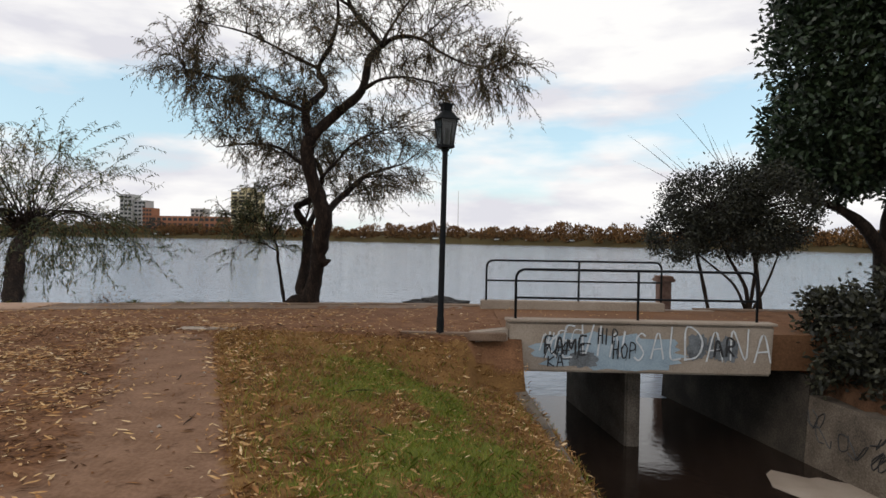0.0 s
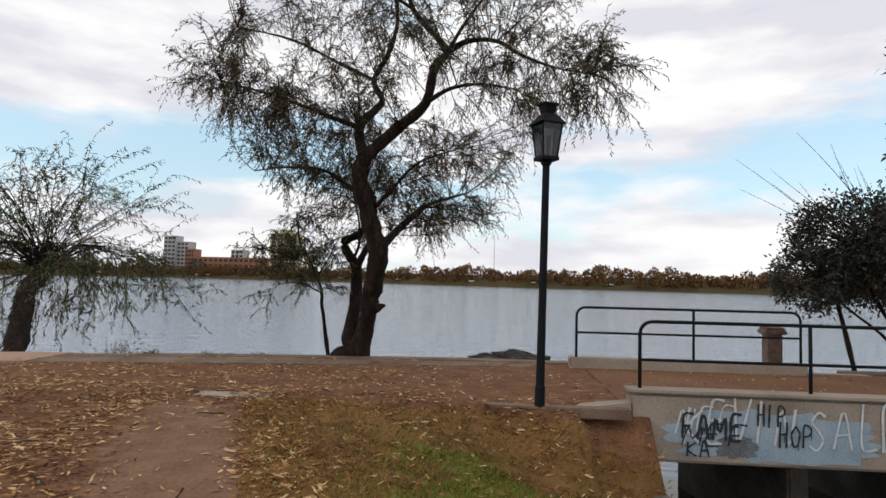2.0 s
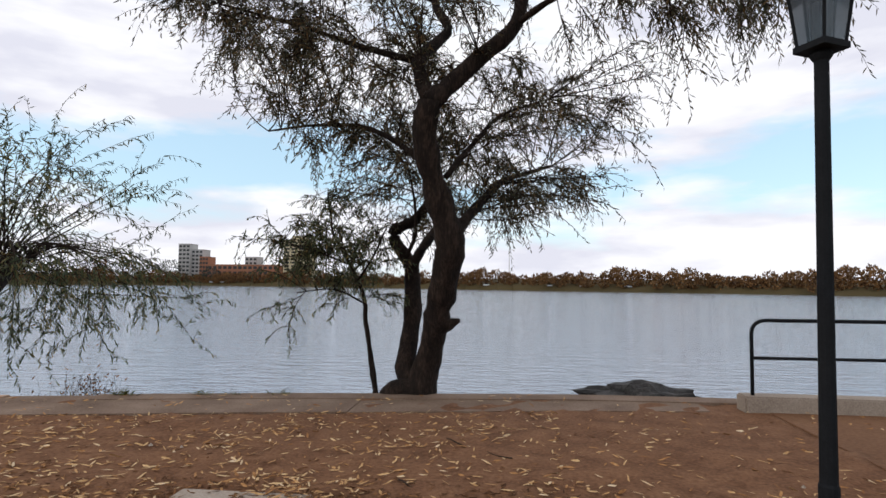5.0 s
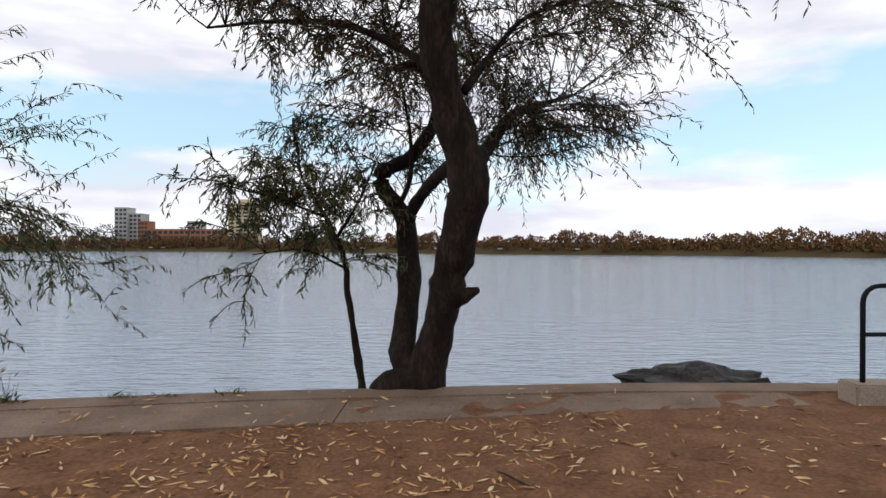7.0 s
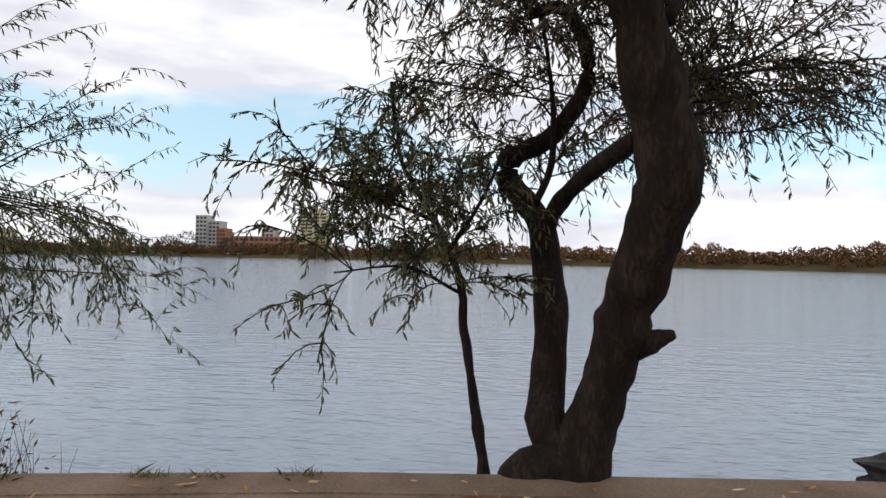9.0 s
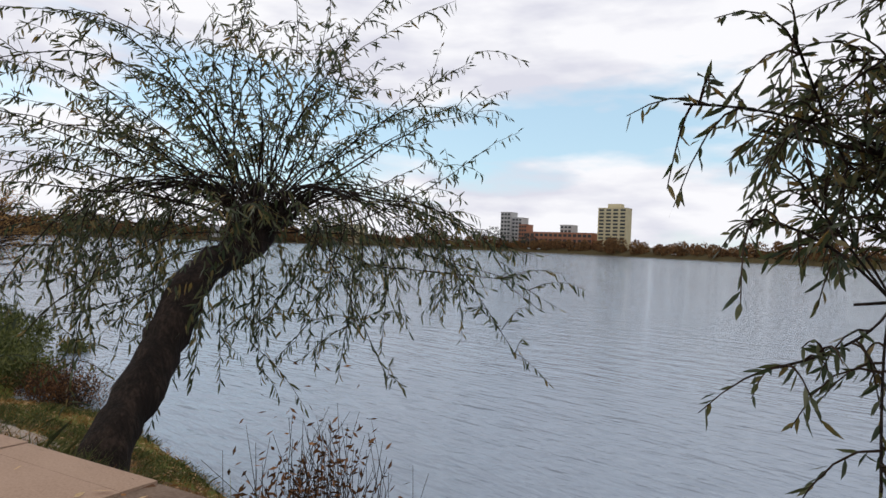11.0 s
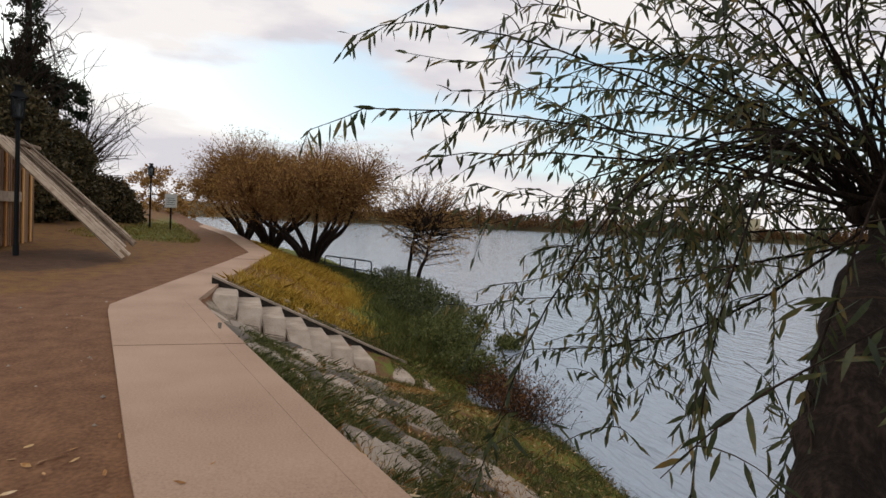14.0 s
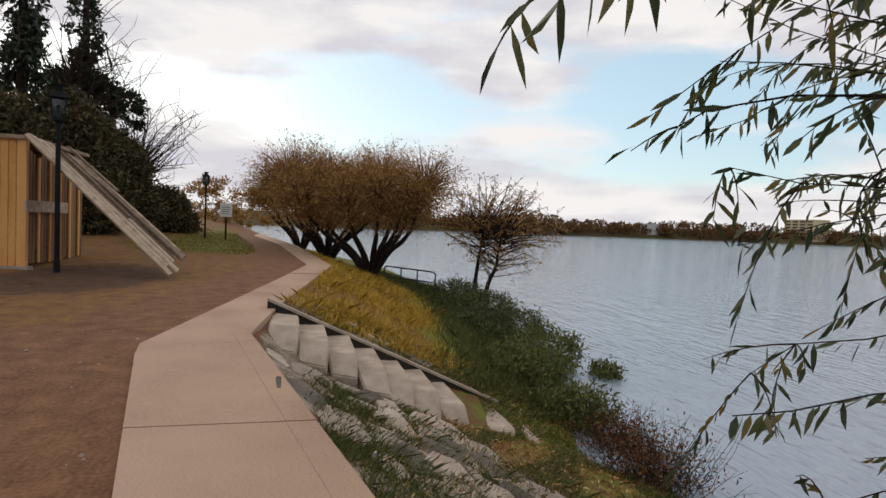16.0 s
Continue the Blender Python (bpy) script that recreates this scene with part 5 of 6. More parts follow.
def twiggy_dome(place, radius, height, stems, twigs, leaves, label, mat_twig, mat_leaf, group="", lean=(0, 0)):
    """A low round-headed tree of many splayed stems and a haze of fine twigs."""
    ob = thing("round_willow", place, label, "tree", group)
    px, py, pz = place
    tr, ends = [], []
    for i in range(stems):
        a = 2 * math.pi * (i + rng.uniform(-0.3, 0.3)) / stems
        r = radius * rng.uniform(0.35, 0.62)
        m1 = (px + math.cos(a) * r * 0.35 + lean[0] * 0.3, py + math.sin(a) * r * 0.35 + lean[1] * 0.3, pz + height * 0.16)
        m2 = (px + math.cos(a) * r * 0.8 + lean[0] * 0.7, py + math.sin(a) * r * 0.8 + lean[1] * 0.7, pz + height * 0.34)
        e = (px + math.cos(a) * r * 1.15 + lean[0], py + math.sin(a) * r * 1.15 + lean[1], pz + height * rng.uniform(0.5, 0.75))
        tr.append(limb([(px, py, pz - 0.4), m1, m2, e], 0.17, 0.05, 4))
        ends += [np.array(m2), np.array(e)] + [np.array(m2) * 0.5 + np.array(e) * 0.5]
    for i, (p, r) in enumerate(tr):
        put("trunk" if i == 0 else "limb", tubes([(p, r)], 8), BARK, ob, smooth=True)
    ends = np.array(ends)
    lobes = []
    for p, r in tr:
        lobes.append((p[-1] + np.array([0, 0, height * rng.uniform(0.0, 0.14)]), np.array([radius * rng.uniform(0.36, 0.55), radius * rng.uniform(0.36, 0.5), height * rng.uniform(0.24, 0.36)])))
    lobes.append((np.array([px + lean[0], py + lean[1], pz + height * 0.68]), np.array([radius * 0.6, radius * 0.6, height * 0.32])))
    pickl = rng.integers(0, len(lobes), twigs)
    d = unit(rng.normal(0, 1, (twigs, 3)))
    T = np.array([lobes[k][0] for k in pickl]) + d * rng.uniform(0.15, 1.0, (twigs, 1)) ** 0.5 * np.array([lobes[k][1] for k in pickl]) * rng.uniform(0.85, 1.2, (twigs, 1))
    T[:, 2] = np.maximum(T[:, 2], pz + height * 0.2 + rng.uniform(0, 0.6, twigs))
    tw = []
    for t in T:
        a = ends[np.argmin(np.linalg.norm(ends - t, axis=1) + rng.uniform(0, 0.8, len(ends)))]
        tw.append((arc(a + (t - a) * 0.2, t + np.array([0, 0, 0.15]), 0.12, 5, 0.08), np.linspace(0.018, 0.005, 5)))
    tagged(put("twig_growth", tubes(tw, 3), mat_twig, ob), kind="stuff")
    base = T[(rng.uniform(0, 1, leaves) ** 1.6 * len(T)).astype(int)] + rng.normal(0, 0.2, (leaves, 3))
    ax = rng.normal(0, 1, (leaves, 3)) + np.array([0, 0, 0.5])
    put("crown", quads_mesh("crown", diamonds(base, ax, 0.17 * rng.uniform(0.6, 1.3, leaves), 0.04), 4), mat_leaf, ob, "haze of orange brown autumn leaves")
    return ob


twiggy_dome((-37.6, 14.6, -0.7), 4.5, 5.1, 9, 3600, 20000, "round-headed autumn willow of orange brown twigs", RUSTTWIG, AUTUMN, "shore willows")
twiggy_dome((-44.0, 13.0, -0.5), 5.0, 5.7, 9, 3400, 18000, "round-headed autumn willow of orange brown twigs", RUSTTWIG, AUTUMN, "shore willows")
twiggy_dome((-52, 11.6, -0.3), 4.6, 5.4, 7, 1800, 8000, "round-headed autumn willow of orange brown twigs", RUSTTWIG, AUTUMN, "shore willows")
for (x, y, z, h, lx) in ((-36.9, 19.3, -2.0, 5.8, 0.3), (-35.2, 19.3, -2.1, 5.4, 0.9)):
    ob = thing("waterside_tree", (x, y, z), "thin half-bare tree at the water's edge", "tree", "waterside trees")
    st = limb([(x, y, z - 0.4), (x + 0.1 * lx, y, z + 1.0), (x + 0.4 * lx, y + 0.3 * lx, z + 2.0), (x + 0.3, y + 0.5 * lx, z + 3.2)], 0.13, 0.04)
    nodes = st[0][5:]
    targets = in_ellipsoid(130, (x + 0.3, y + 0.7, z + h * 0.68), (2.4, 3.1, h * 0.38), 0.2)
    b, t, lb, la = dress(nodes, targets, 4, 0.5, 0.13, 0.14, 0.03, 0.3, 0.02)
    finish_tree(ob, [st], b, t, lb, la, 0.17, 0.04, AUTUMN, twig_mat=RUSTTWIG, crown_label="few rusty leaves on bare twigs", sides=8)

# planted rise behind the hut
clump_tree("ivy_clad_tree", (-43.7, -1.6, 1), "tall trunk wrapped in dark ivy", [([(-43.7, -1.6, 0.5), (-43.6, -1.6, 8), (-43.5, -1.5, 17)], 0.35, 0.15)],
           [((-43.7, -1.6, 6), (1.0, 1.0, 4.5)), ((-43.6, -1.6, 12.5), (0.8, 0.8, 4)), ((-44, -1.4, 3.5), (2.4, 2.0, 2.4))], 11000, 0.32, EVERGREEN, group="ivy trees")
clump_tree("ivy_clad_tree", (-49.5, -0.8, 1), "tall trunk wrapped in dark ivy", [([(-49.5, -0.8, 0.5), (-49.4, -0.7, 7), (-49.2, -0.7, 15)], 0.35, 0.15)],
           [((-49.4, -0.8, 12.2), (0.9, 0.9, 2.4)), ((-49.4, -0.8, 8.2), (1.9, 1.9, 1.6)), ((-49.8, 1.2, 7.4), (1.0, 1.0, 1.2)), ((-49.5, -0.8, 5), (2.0, 2.0, 2.2))], 10000, 0.32, EVERGREEN, group="ivy trees")
for (bx, by, bz, hgt, n) in ((-47.0, -0.6, 9.0, 6.0, 60), (-51.5, 1.6, 5.0, 6.0, 60), (-41, -3.5, 8, 8, 50)):
    ob = thing("bare_tree", (bx, by, 1.0), "leafless tree with fine upright branches", "tree", "bare trees")
    put("trunk", tubes([limb([(bx, by, 0.3), (bx, by, bz * 0.5), (bx + 0.2, by, bz)], 0.2, 0.08)], 8), BARK, ob)
    ps = []
    for i in range(n):
        o = np.array([bx, by, rng.uniform(bz * 0.5, bz)])
        e = o + np.array([rng.uniform(-2, 2), rng.uniform(-1.5, 3.2), rng.uniform(0.5, hgt * 0.7)])
        p = arc(o, e, 0.2, 7, 0.1)
        ps.append((p, np.linspace(0.05, 0.012, 7)))
        for _ in range(5):
            k = int(rng.integers(2, 7))
            q = arc(p[k], p[k] + rng.normal(0, 0.7, 3) + np.array([0, 0.2, 0.4]), 0.05, 4, 0.1)
            ps.append((q, np.linspace(0.02, 0.008, 4)))
    tagged(put("branch_growth", tubes(ps, 3), TWIG, ob), kind="stuff")
hedge_leaf = material("olive_hedge_leaf", [(0.028, 0.024, 0.008), (0.06, 0.046, 0.015), (0.11, 0.075, 0.026)], 2, 0.8, 0.0, per="island")
for i, (x, y, z, rx, ry, rz) in enumerate(((-40, -2.0, 3.4, 3.0, 2.6, 3.4), (-44, 0.0, 3.6, 3.0, 2.4, 3.6), (-48.5, 0.9, 3.0, 2.8, 2.0, 3.0), (-53, 2.4, 1.6, 3.0, 1.8, 1.5), (-36, -4.5, 3.6, 3.4, 2.6, 3.8))):
    clump_tree("hedge_bush", (x, y, 0.8), "tall olive green hedge bush on the rise", [], [((x, y, z), (rx, ry, rz)), ((x + 0.4, y + 0.6, z * 0.55), (rx * 1.05, ry, rz * 0.6))], 42000, 0.25, hedge_leaf, group="hedge")
clump_tree("far_bush", (-88, 2.0, 1), "dark bush beyond the path", [], [((-88, 1.0, 3.0), (5, 3.5, 3.2)), ((-80, 3.5, 1.4), (3, 2, 1.4)), ((-92, 6, 2.4), (4, 3, 2.6))], 6000, 0.4, AUTUMN)

# shrubs on the shore
for i, (x, y, r, h, mat, lab) in enumerate(((-26.0, 17.9, 1.3, 0.75, SHOREGRASS, "green shrub hanging over the water"), (-28.5, 17.6, 1.8, 0.8, OLIVELEAF, "dark green shrub on the bank"), (-32.0, 17.9, 2.0, 0.8, OLIVELEAF, "dark green shrub on the bank"),
                                          (-24.0, 16.6, 1.2, 0.55, SHOREGRASS, "green shrub on the bank"), (-21.6, 16.7, 0.9, 0.5, SHOREGRASS, "green weeds by the steps"), (-35.0, 18.0, 1.6, 0.8, OLIVELEAF, "dark green shrub on the bank"), (-8.7, 14.2, 0.35, 0.3, SHOREGRASS, "tuft of weeds on the bank"), (-24.8, 19.2, 0.4, 0.12, SHOREGRASS, "small floating clump of green weed"))):
    zz = max(WATER_Z, float(land(x, y)))
    ob = thing("shore_shrub", (x, y, zz), lab, "shrub", "shore shrubs")
    n = int(5200 * r / 1.8)
    c = in_ellipsoid(max(10, n // 30), (x, y, zz + h * 0.5), (r, r * 0.8, h * 0.8), 0.4)
    base = c[rng.integers(0, len(c), n)] + rng.normal(0, 0.12, (n, 3))
    put("foliage", quads_mesh("foliage", diamonds(base, rng.normal(0, 0.8, (n, 3)) + np.array([0, 0, 0.7]), 0.13 * rng.uniform(0.6, 1.4, n), 0.045), 4), mat, ob)
for i, (x, y, r, h) in enumerate(((-8.5, 14.25, 0.5, 1.45), (-18.8, 16.6, 0.8, 0.8), (-20.2, 16.9, 0.7, 0.9))):
    zz = float(land(x, y))
    ob = thing("dry_shrub", (x, y, zz), "tangle of dry brown stems at the waterline", "shrub", "dry shrubs")
    ps = []
    for j in range(240):
        o = np.array([x, y, zz - 0.05]) + rng.normal(0, r * 0.4, 3) * np.array([1, 1, 0.1])
        ps.append((arc(o, o + np.array([rng.normal(0, r * 0.5), rng.normal(0, r * 0.5), h * rng.uniform(0.4, 1.2)]), 0.05, 5, 0.15), np.linspace(0.006, 0.002, 5)))
    tagged(put("stem_growth", tubes(ps, 3), TWIG, ob), kind="stuff")
    n = 2200
    base = np.array([x, y, zz + h * 0.4]) + rng.normal(0, 1, (n, 3)) * np.array([r * 0.5, r * 0.5, h * 0.3])
    put("foliage", quads_mesh("foliage", diamonds(base, rng.normal(0, 1, (n, 3)), 0.08, 0.025), 4), MULCH, ob)

# ---- far shore ----
woods = []
ang = np.radians(-42)
while ang < np.radians(88):
    R = float(np.interp(ang, FAR_A, FAR_R))
    for row in range(2):
        r = R + 1 + row * 14 + rng.uniform(0, 8)
        a = ang + rng.uniform(-0.006, 0.006)
        h = rng.uniform(7.0, 10.5) + 1.6 * math.sin(a * 23) + 1.2 * math.sin(a * 61) + row * 1.0
        if rng.uniform() < 0.06:
            h *= 0.55
        c = np.array([-math.sin(a) * r, math.cos(a) * r, h * 0.44])
        w = rng.uniform(3.2, 5.2)
        n = 260
        p = in_ellipsoid(n, c, (w, w, h * 0.52), 0.6)
        p[:, 2] = np.maximum(p[:, 2], -0.5)
        woods.append(diamonds(p, rng.normal(0, 1, (n, 3)) + np.array([0, 0, 0.9]), rng.uniform(0.9, 2.2, n), 0.9))
    ang += rng.uniform(4.5, 7.5) / R
tagged(put("far_woods", quads_mesh("far_woods", np.concatenate(woods), 4), FARWOOD), "belt of brown autumn trees across the lake", "trees", kind="stuff")


def far_tree(x, y, h, w, mat, label):
    ob = thing("far_tree", (x, y, 1), label, "tree")
    n = 420
    p = in_ellipsoid(n, (x, y, 1 + h * 0.5), (w, w, h * 0.5), 0.5)
    put("crown", quads_mesh("crown", diamonds(p, rng.normal(0, 1, (n, 3)) + np.array([0, 0, 0.6]), rng.uniform(1.2, 2.2, n), 1.0), 4), mat, ob)
    put("trunk", tubes([([(x, y, -1), (x, y, h * 0.6)], np.array([0.5, 0.2]))], 6), BARK, ob)


far_tree(-299, 502, 19.4, 10.3, DARKLEAF, "dark round tree before the white block")
far_tree(-319, 507, 16.0, 9.1, DARKLEAF, "dark round tree across the lake")
far_tree(-363, 502, 22.8, 3.4, FARWOOD, "slim bare poplar across the lake")
far_tree(-369, 502, 20.5, 3.4, FARWOOD, "slim bare poplar across the lake")
far_tree(-258, 497, 12.5, 8.0, DARKLEAF, "dark round tree before the long red building")


def far_block(name, x0, x1, y, z1, mat, label, floors, bays, parapet=None, depth=14):
    """A distant block with its floors of windows, sill bands and a roof parapet."""
    ob = thing(name, ((x0 + x1) / 2, y, 0), label, "building")
    part("wall", box(x0, y, -1, x1, y + depth, z1), mat, ob)
    part("roof", box(x0 - 0.3, y - 0.3, z1, x1 + 0.3, y + depth, z1 + 0.5), mat, ob)
    fh = (z1 - 2) / floors
    bw = (x1 - x0) / bays
    shared = None
    for i in range(floors):
        z = 2 + i * fh
        for j in range(bays):
            if shared is None:
                bm = box(-bw * 0.34, -0.12, 0, bw * 0.34, 0.1, fh * 0.52)
                o = part("window", bm, PANE)
                o.parent = ob
                shared = o.data
            else:
                o = new("window", shared)
                o.parent = ob
            o.location = Vector((x0 + bw * (j + 0.5), y, z + fh * 0.25)) - ob.location
        part("sill_band", box(x0, y - 0.5, z + fh * 0.0, x1, y, z + fh * 0.16), mat, ob)
    return ob


far_block("tower_block", -196.6, -171.6, 508, 38.5, CREAM, "cream apartment tower across the lake", 12, 4)
part("lift_housing", box(-189.2, 510.7, 38.9, -177.8, 519.8, 42.6), CREAM, bpy.data.objects["tower_block"])
far_block("white_block", -298.7, -287.8, 515, 35.3, FACADE, "white apartment block across the lake", 9, 3)
far_block("white_block", -287.7, -277.0, 518, 30.2, FACADE, "white apartment block across the lake", 8, 3)
far_block("red_block", -277.0, -269.0, 513, 23.4, BRICKRED, "red brick block across the lake", 6, 3)
far_block("long_red_building", -269.0, -202.9, 512, 16.5, BRICKRED, "long low red brick building across the lake", 3, 14)
far_block("small_white_block", -238.3, -226.9, 522, 23.9, FACADE, "small white block behind the red building", 6, 3)
far_block("cream_block", -379.0, -353.0, 366, 15.0, CREAM, "cream apartment block among trees across the lake", 6, 4)
far_block("low_white_house", -391.0, -374.0, 247, 7.5, FACADE, "low white house on the far shore", 2, 4)
mast = thing("radio_mast", (1.0, 392, 0), "thin lattice radio mast across the lake", "mast")
put("pole", tubes([([(1.0, 392, -1), (1.0, 392, 33)], np.array([0.3, 0.12]))], 4), FACADE, mast)
for i, a in enumerate(np.radians([14.5, 9, 2, -4, -7, -11, 26.5, 27.3, 33, 35, 66, 63.5])):
    R = float(np.interp(a, FAR_A, FAR_R)) + 3
    x, y = -math.sin(a) * R, math.cos(a) * R
    ob = thing("parked_car", (x, y, 0.4), "small pale car parked on the far shore", "car", "far cars")
    c = bmesh.new()
    block(c, x - 2.1, y - 0.8, 0.7, x + 2.1, y + 0.8, 1.5, 0.2)
    part("body", c, WHITEPAINT, ob)
    part("cabin", box(x - 1.1, y - 0.7, 1.5, x + 1.2, y + 0.7, 2.1, 0.2), PANE, ob)
    for sx in (-1.3, 1.3):
        part("wheel", box(x + sx - 0.3, y - 0.85, 0.35, x + sx + 0.3, y + 0.85, 0.95, 0.15), IRON, ob)

# ---- leaf litter and grass ----


def fallen(n, x, y, size, lift=0.008):
    z = land(x, y) + lift
    a = rng.uniform(0, 2 * np.pi, n)
    ax = np.stack([np.cos(a), np.sin(a), rng.normal(0, 0.12, n)], 1)
    sd = np.stack([-np.sin(a), np.cos(a), rng.normal(0, 0.35, n)], 1)
    L, Wd = size * rng.uniform(0.55, 1.25, n)[:, None], (0.17 * size * rng.uniform(0.7, 1.4, n))[:, None]
    base = np.stack([x, y, z], 1)
    curl = rng.uniform(-0.25, 0.25, n)[:, None] * L
    return np.stack([base, base + ax * L * 0.35 - sd * Wd * 0.5 + sd * curl * 0.3, base + ax * L * 0.7 - sd * Wd * 0.4 + sd * curl, base + ax * L + sd * curl * 1.2,
                     base + ax * L * 0.7 + sd * Wd * 0.4 + sd * curl, base + ax * L * 0.35 + sd * Wd * 0.5 + sd * curl * 0.3], 1).reshape(-1, 3)


def scatter(n, x0, x1, y0, y1, keep):
    x, y = rng.uniform(x0, x1, n), rng.uniform(y0, y1, n)
    k = keep(x, y) > rng.uniform(0, 1, n)
    return x[k], y[k]


def litter_keep(x, y):
    edge, left = np.interp(x, RIGHT_X, RIGHT_Y), np.interp(x, RIGHT_X, LEFT_Y)
    cl, cr = canal(y)
    rg = regions(x, y)
    w = np.where(y < left, 1.0, 0.12) * (y < edge - 0.05)
    w = w * np.where(y > 10.2, 1.0, (x < cl))
    w = w * (1 - 0.85 * rg["sand"]) * (1 - 0.5 * np.minimum(1, rg["green"]))
    w = w * np.clip(0.35 + 0.65 * np.sin(x * 1.7 + 1.3 * np.sin(y * 0.8)) ** 2, 0, 1) * np.where((y > 10.6) & (x > -1.5), 0.35, 1)
    return w * np.where(x < -9.5, 0.12, 1)


x, y = scatter(36000, -13, 6.5, 1.5, 14.2, litter_keep)
k = ~((x > 0.9) & (x < 6.3) & (y > 10) & (y < 13.9))
x, y = x[k], y[k]
x2, y2 = scatter(22000, -9, -1.2, 1.5, 10.5, lambda x, y: (1 - 0.9 * np.minimum(1, regions(x, y)["sand"])) * (x < -1.12 - (y - 3.5) * 0.435 + 0.6) * np.clip(0.3 + np.sin(x * 2.3 + y) * np.sin(y * 1.9), 0, 1))
x, y = np.concatenate([x, x2]), np.concatenate([y, y2])
lift = np.where(y > np.interp(x, RIGHT_X, LEFT_Y), 0.045, 0.01)
tagged(put("leaf_litter", quads_mesh("leaf_litter", fallen(len(x), x, y, 0.105, lift), 6), LITTER), "curled pale fallen willow leaves on the earth", "leaves", kind="stuff")
cx, cy = rng.uniform(-9, 1.8, 520), rng.uniform(1.5, 10.2, 520)
pick = rng.integers(0, 520, 30000)
x, y = cx[pick] + rng.normal(0, 0.28, 30000), cy[pick] + rng.normal(0, 0.16, 30000)
rg = regions(x, y)
k = (rng.uniform(0, 1, 30000) > np.minimum(1, rg["sand"]) * 0.93) & (x < canal(y)[0] - 0.55) & (rng.uniform(0, 1, 30000) > 0.45 * np.minimum(1, rg["green"]))
x, y = x[k], y[k]
tagged(put("leaf_litter", quads_mesh("brown_leaves", fallen(len(x), x, y, 0.075, 0.012), 6), MULCH), "dark brown rotting leaves in drifts on the slope", "leaves", kind="stuff")
x, y = rng.uniform(1.2, 6.0, 160), rng.uniform(10.5, 13.4, 160)
deck_leaves = fallen(160, x, y, 0.085)
deck_leaves[:, 2] = 0.04 + rng.uniform(0, 0.02, len(deck_leaves))
tagged(put("leaf_litter", quads_mesh("deck_leaves", deck_leaves, 6), LITTER), "fallen leaves lying on the bridge deck", "leaves", kind="stuff")


def grass(n, x, y, h, w, tilt=0.35, lift=0.0):
    z = land(x, y) - 0.01 + lift
    a = rng.uniform(0, 2 * np.pi, n)
    hh = h * rng.uniform(0.5, 1.4, n)
    base = np.stack([x, y, z], 1)
    side = np.stack([np.cos(a), np.sin(a), np.zeros(n)], 1) * w
    ben = rng.normal(0, tilt, (n, 2)) * hh[:, None]
    tip = base + np.stack([ben[:, 0], ben[:, 1], hh], 1)
    mid = base + np.stack([ben[:, 0] * 0.35, ben[:, 1] * 0.35, hh * 0.6], 1)
    return np.stack([base - side * 0.5, base + side * 0.5, mid + side * 0.3, tip, mid - side * 0.3], 1).reshape(-1, 3)


lawn = lambda x, y: (regions(x, y)["turf"] > 0.5) * (x > -3.6) * (regions(x, y)["green"])
dry = lambda x, y: (regions(x, y)["turf"] > 0.45) * (x > -3.6) * (1 - 0.75 * regions(x, y)["green"])
x, y = scatter(70000, -3.6, 2.0, 1.2, 10.0, lawn)
tagged(put("lawn_grass", quads_mesh("lawn_grass", grass(len(x), x, y, 0.07, 0.008, 0.6), 5), GRASS), "short green grass on the channel bank", "grass", kind="stuff")
x, y = scatter(44000, -3.6, 2.0, 1.2, 10.1, dry)
tagged(put("dry_turf", quads_mesh("dry_turf", grass(len(x), x, y, 0.05, 0.009, 0.9), 5), DRYGRASS), "dry brown turf on the channel bank", "grass", kind="stuff")
bankk = lambda x, y: (y > np.interp(x, RIGHT_X, RIGHT_Y) + 0.04) * (y < np.interp(x, SHORE_X, SHORE_Y)) * ~((x > -21.7) & (x < -19.75) & (y < 14.6))
patchy = lambda x, y: (np.sin(x * 2.1 + 2 * np.sin(y * 1.3)) * np.sin(y * 2.7 + x) > -0.25) * 1.0
x, y = scatter(95000, -24, -7.4, 12.0, 17.8, lambda x, y: bankk(x, y) * np.clip((y - np.interp(x, RIGHT_X, RIGHT_Y)) / 4 + 0.55, 0, 1) * patchy(x, y))
tagged(put("bank_grass", quads_mesh("bank_grass", grass(len(x), x, y, 0.08, 0.011, 0.9), 5), SHOREGRASS), "rough green grass on the rubble bank", "grass", kind="stuff")
x, y = scatter(30000, -24, -7.4, 12.0, 17.8, lambda x, y: bankk(x, y) * 0.9 * (1 - patchy(x, y) * 0.6))
tagged(put("bank_weeds", quads_mesh("bank_weeds", grass(len(x), x, y, 0.08, 0.012, 0.9), 5), DRYGRASS), "dry brown weeds on the rubble bank", "grass", kind="stuff")
cx, cy = scatter(420, -24, -9, 11.6, 14.8, lambda x, y: bankk(x, y) * np.clip((np.interp(x, RIGHT_X, RIGHT_Y) + 1.9 - y) / 0.5, 0, 1))
pick = rng.integers(0, len(cx), 40000)
x, y = cx[pick] + rng.normal(0, 0.19, 40000), cy[pick] + rng.normal(0, 0.10, 40000)
k = bankk(x, y) > 0
x, y = x[k], y[k]
tagged(put("moss_tufts", quads_mesh("moss_tufts", grass(len(x), x, y, 0.06, 0.012, 1.0), 5), SHOREGRASS), "low mossy tufts between concrete fragments", "grass", kind="stuff")
x, y = scatter(9000, -24, -7.4, 12.0, 17.5, lambda x, y: bankk(x, y) * 0.5)
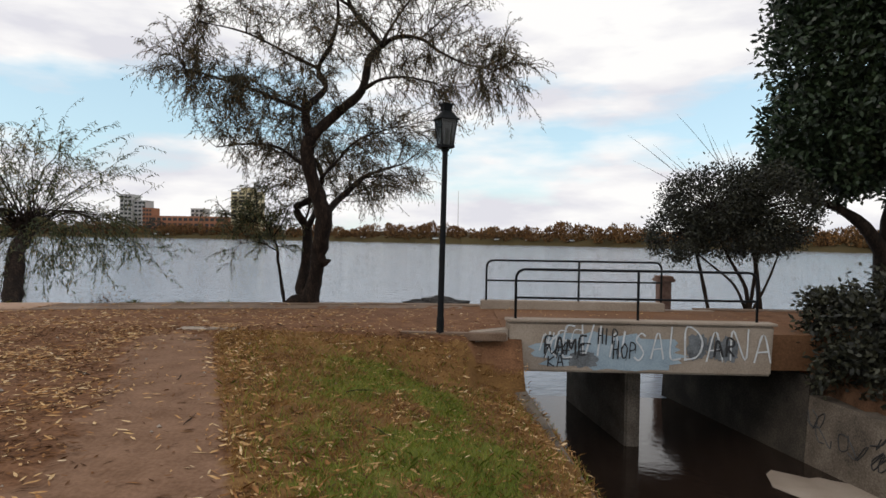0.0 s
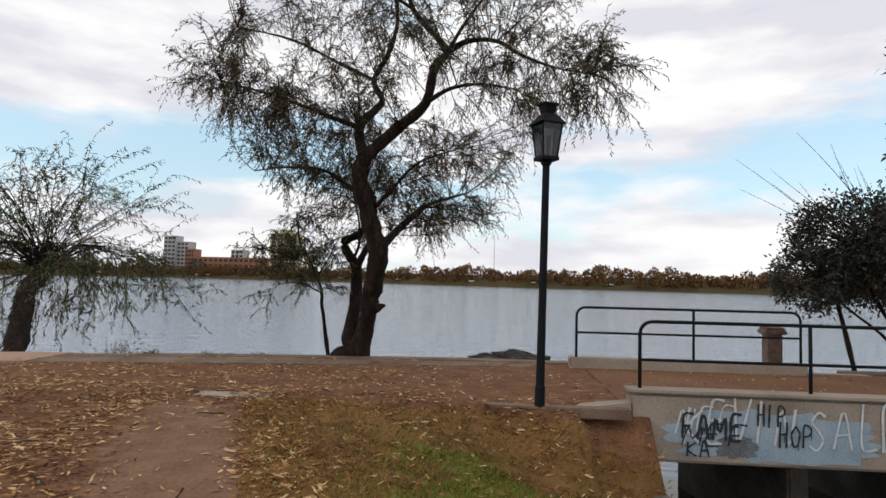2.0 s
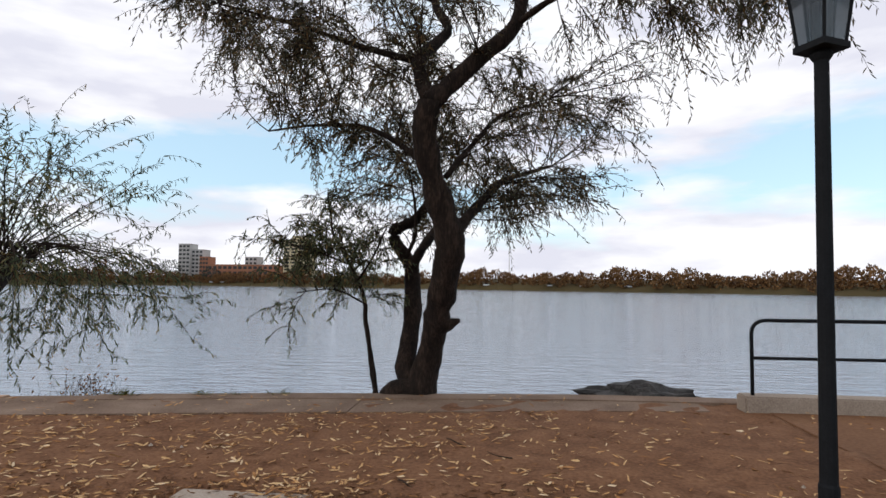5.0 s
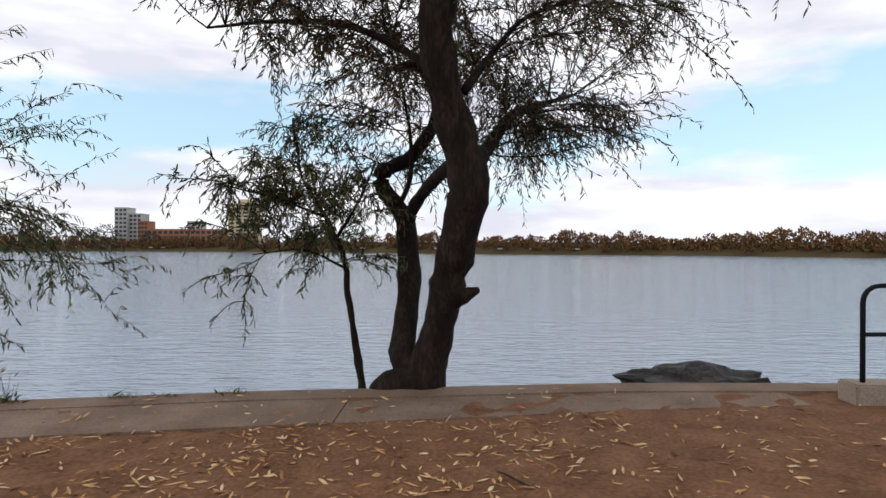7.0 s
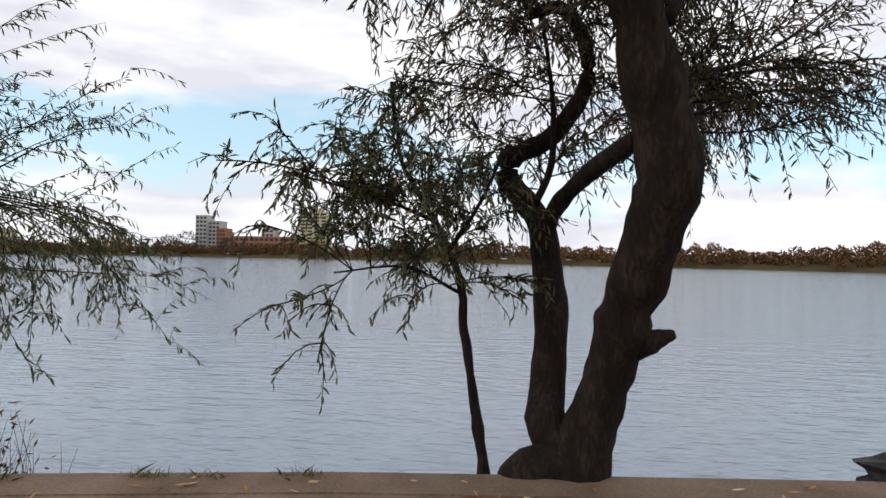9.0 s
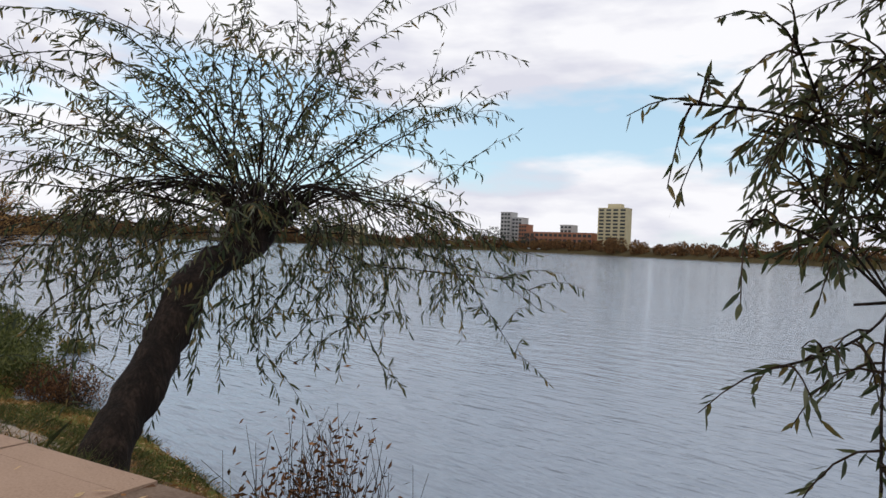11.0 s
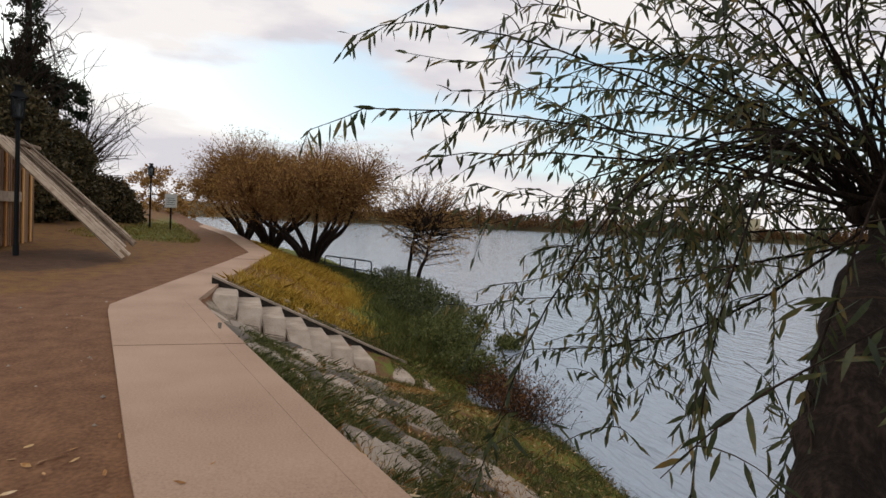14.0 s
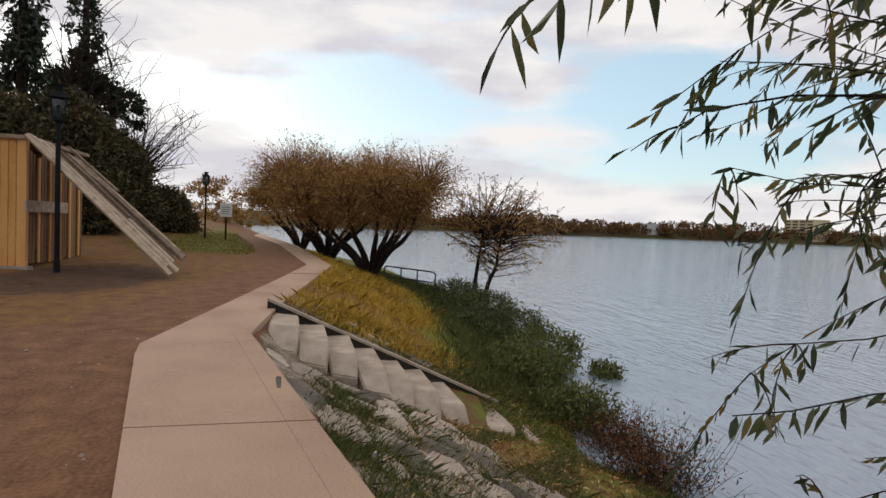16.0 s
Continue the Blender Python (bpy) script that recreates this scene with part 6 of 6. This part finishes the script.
tagged(put("leaf_litter", quads_mesh("bank_leaves", fallen(len(x), x, y, 0.085, 0.03), 6), LITTER), "fallen leaves caught on the rubble bank", "leaves", kind="stuff")
x, y = scatter(42000, -40, -22.3, 10.8, 16.5, lambda x, y: bankk(x, y) * np.clip(0.75 + 0.6 * np.sin(x * 1.3 + np.sin(y * 2.1)), 0.12, 1) * np.clip((np.interp(x, RIGHT_X, RIGHT_Y) + 3.6 - y) / 0.8, 0, 1))
tagged(put("yellow_grass", quads_mesh("yellow_grass", grass(len(x), x, y, 0.19, 0.016, 0.7), 5), YELLOWGRASS), "tall ochre autumn grass beside the path", "grass", kind="stuff")
x, y = scatter(42000, -45, -21.7, 13.0, 20, lambda x, y: bankk(x, y) * np.clip((y - np.interp(x, RIGHT_X, RIGHT_Y) - 3.0) / 1.2, 0, 1))
tagged(put("shore_grass", quads_mesh("shore_grass", grass(len(x), x, y, 0.26, 0.024, 0.5), 5), SHOREGRASS), "long dark green grass down to the water", "grass", kind="stuff")
x, y = scatter(26000, -60, -27, 3, 11.5, lambda x, y: (regions(x, y)["green"] > 0.3) * (0.35 + 0.65 * (np.sin(x * 0.9) * np.sin(y * 1.7 + x) > 0)) * (y < np.interp(x, RIGHT_X, LEFT_Y) - 0.8))
tagged(put("verge_grass", quads_mesh("verge_grass", grass(len(x), x, y, 0.12, 0.02, 0.5), 5), VERGE), "patchy olive verge beyond the hut", "grass", kind="stuff")
# weeds rooted along the lip of the lake wall
tufts = []
for x, n, h in ((-6.2, 90, 0.07), (-5.85, 60, 0.05), (-5.2, 70, 0.06), (-7.2, 110, 0.09)):
    v = grass(n, x + rng.normal(0, 0.09, n), right_edge(x) - 0.03 + rng.normal(0, 0.025, n), h, 0.006, 0.9)
    v[:, 2] += 0.02 - float(land(x, right_edge(x) - 0.03))
    tufts.append(v)
tagged(put("wall_weeds", quads_mesh("wall_weeds", np.concatenate(tufts), 5), SHOREGRASS), "small green weeds on the lake wall's lip", "weeds", kind="stuff")
x, y = scatter(9000, -10.5, -7.0, 12.7, 14.4, lambda x, y: bankk(x, y) * np.clip((np.interp(x, RIGHT_X, RIGHT_Y) + 0.7 - y) / 0.3, 0, 1) * (0.3 + 0.7 * patchy(x, y)))
tagged(put("edge_grass", quads_mesh("edge_grass", grass(len(x), x, y, 0.17, 0.007, 0.8), 5), SHOREGRASS), "rank grass growing beside the concrete path", "grass", kind="stuff")
# stones and scraps on the trodden earth
pm = []
for i in range(260):
    x, y = float(rng.uniform(-20, 0.5)), float(rng.uniform(3, 11.5))
    if y > left_edge(x) - 0.1:
        continue
    r = float(rng.uniform(0.008, 0.028))
    z = float(land(x, y))
    for sx, sy, sz in ((1, 0, 0.4), (0, 1, 0.4), (-1, 0, 0.3), (0, -1, 0.4)):
        pm.append([(x, y, z + r), (x + sx * r, y + sy * r, z + sz * r * 0.3), (x - sy * r, y + sx * r, z)])
tagged(put("pebbles", quads_mesh("pebbles", np.array(pm).reshape(-1, 3), 3), CONCRETE), "small pale stones scattered on the earth", "stones", kind="stuff")
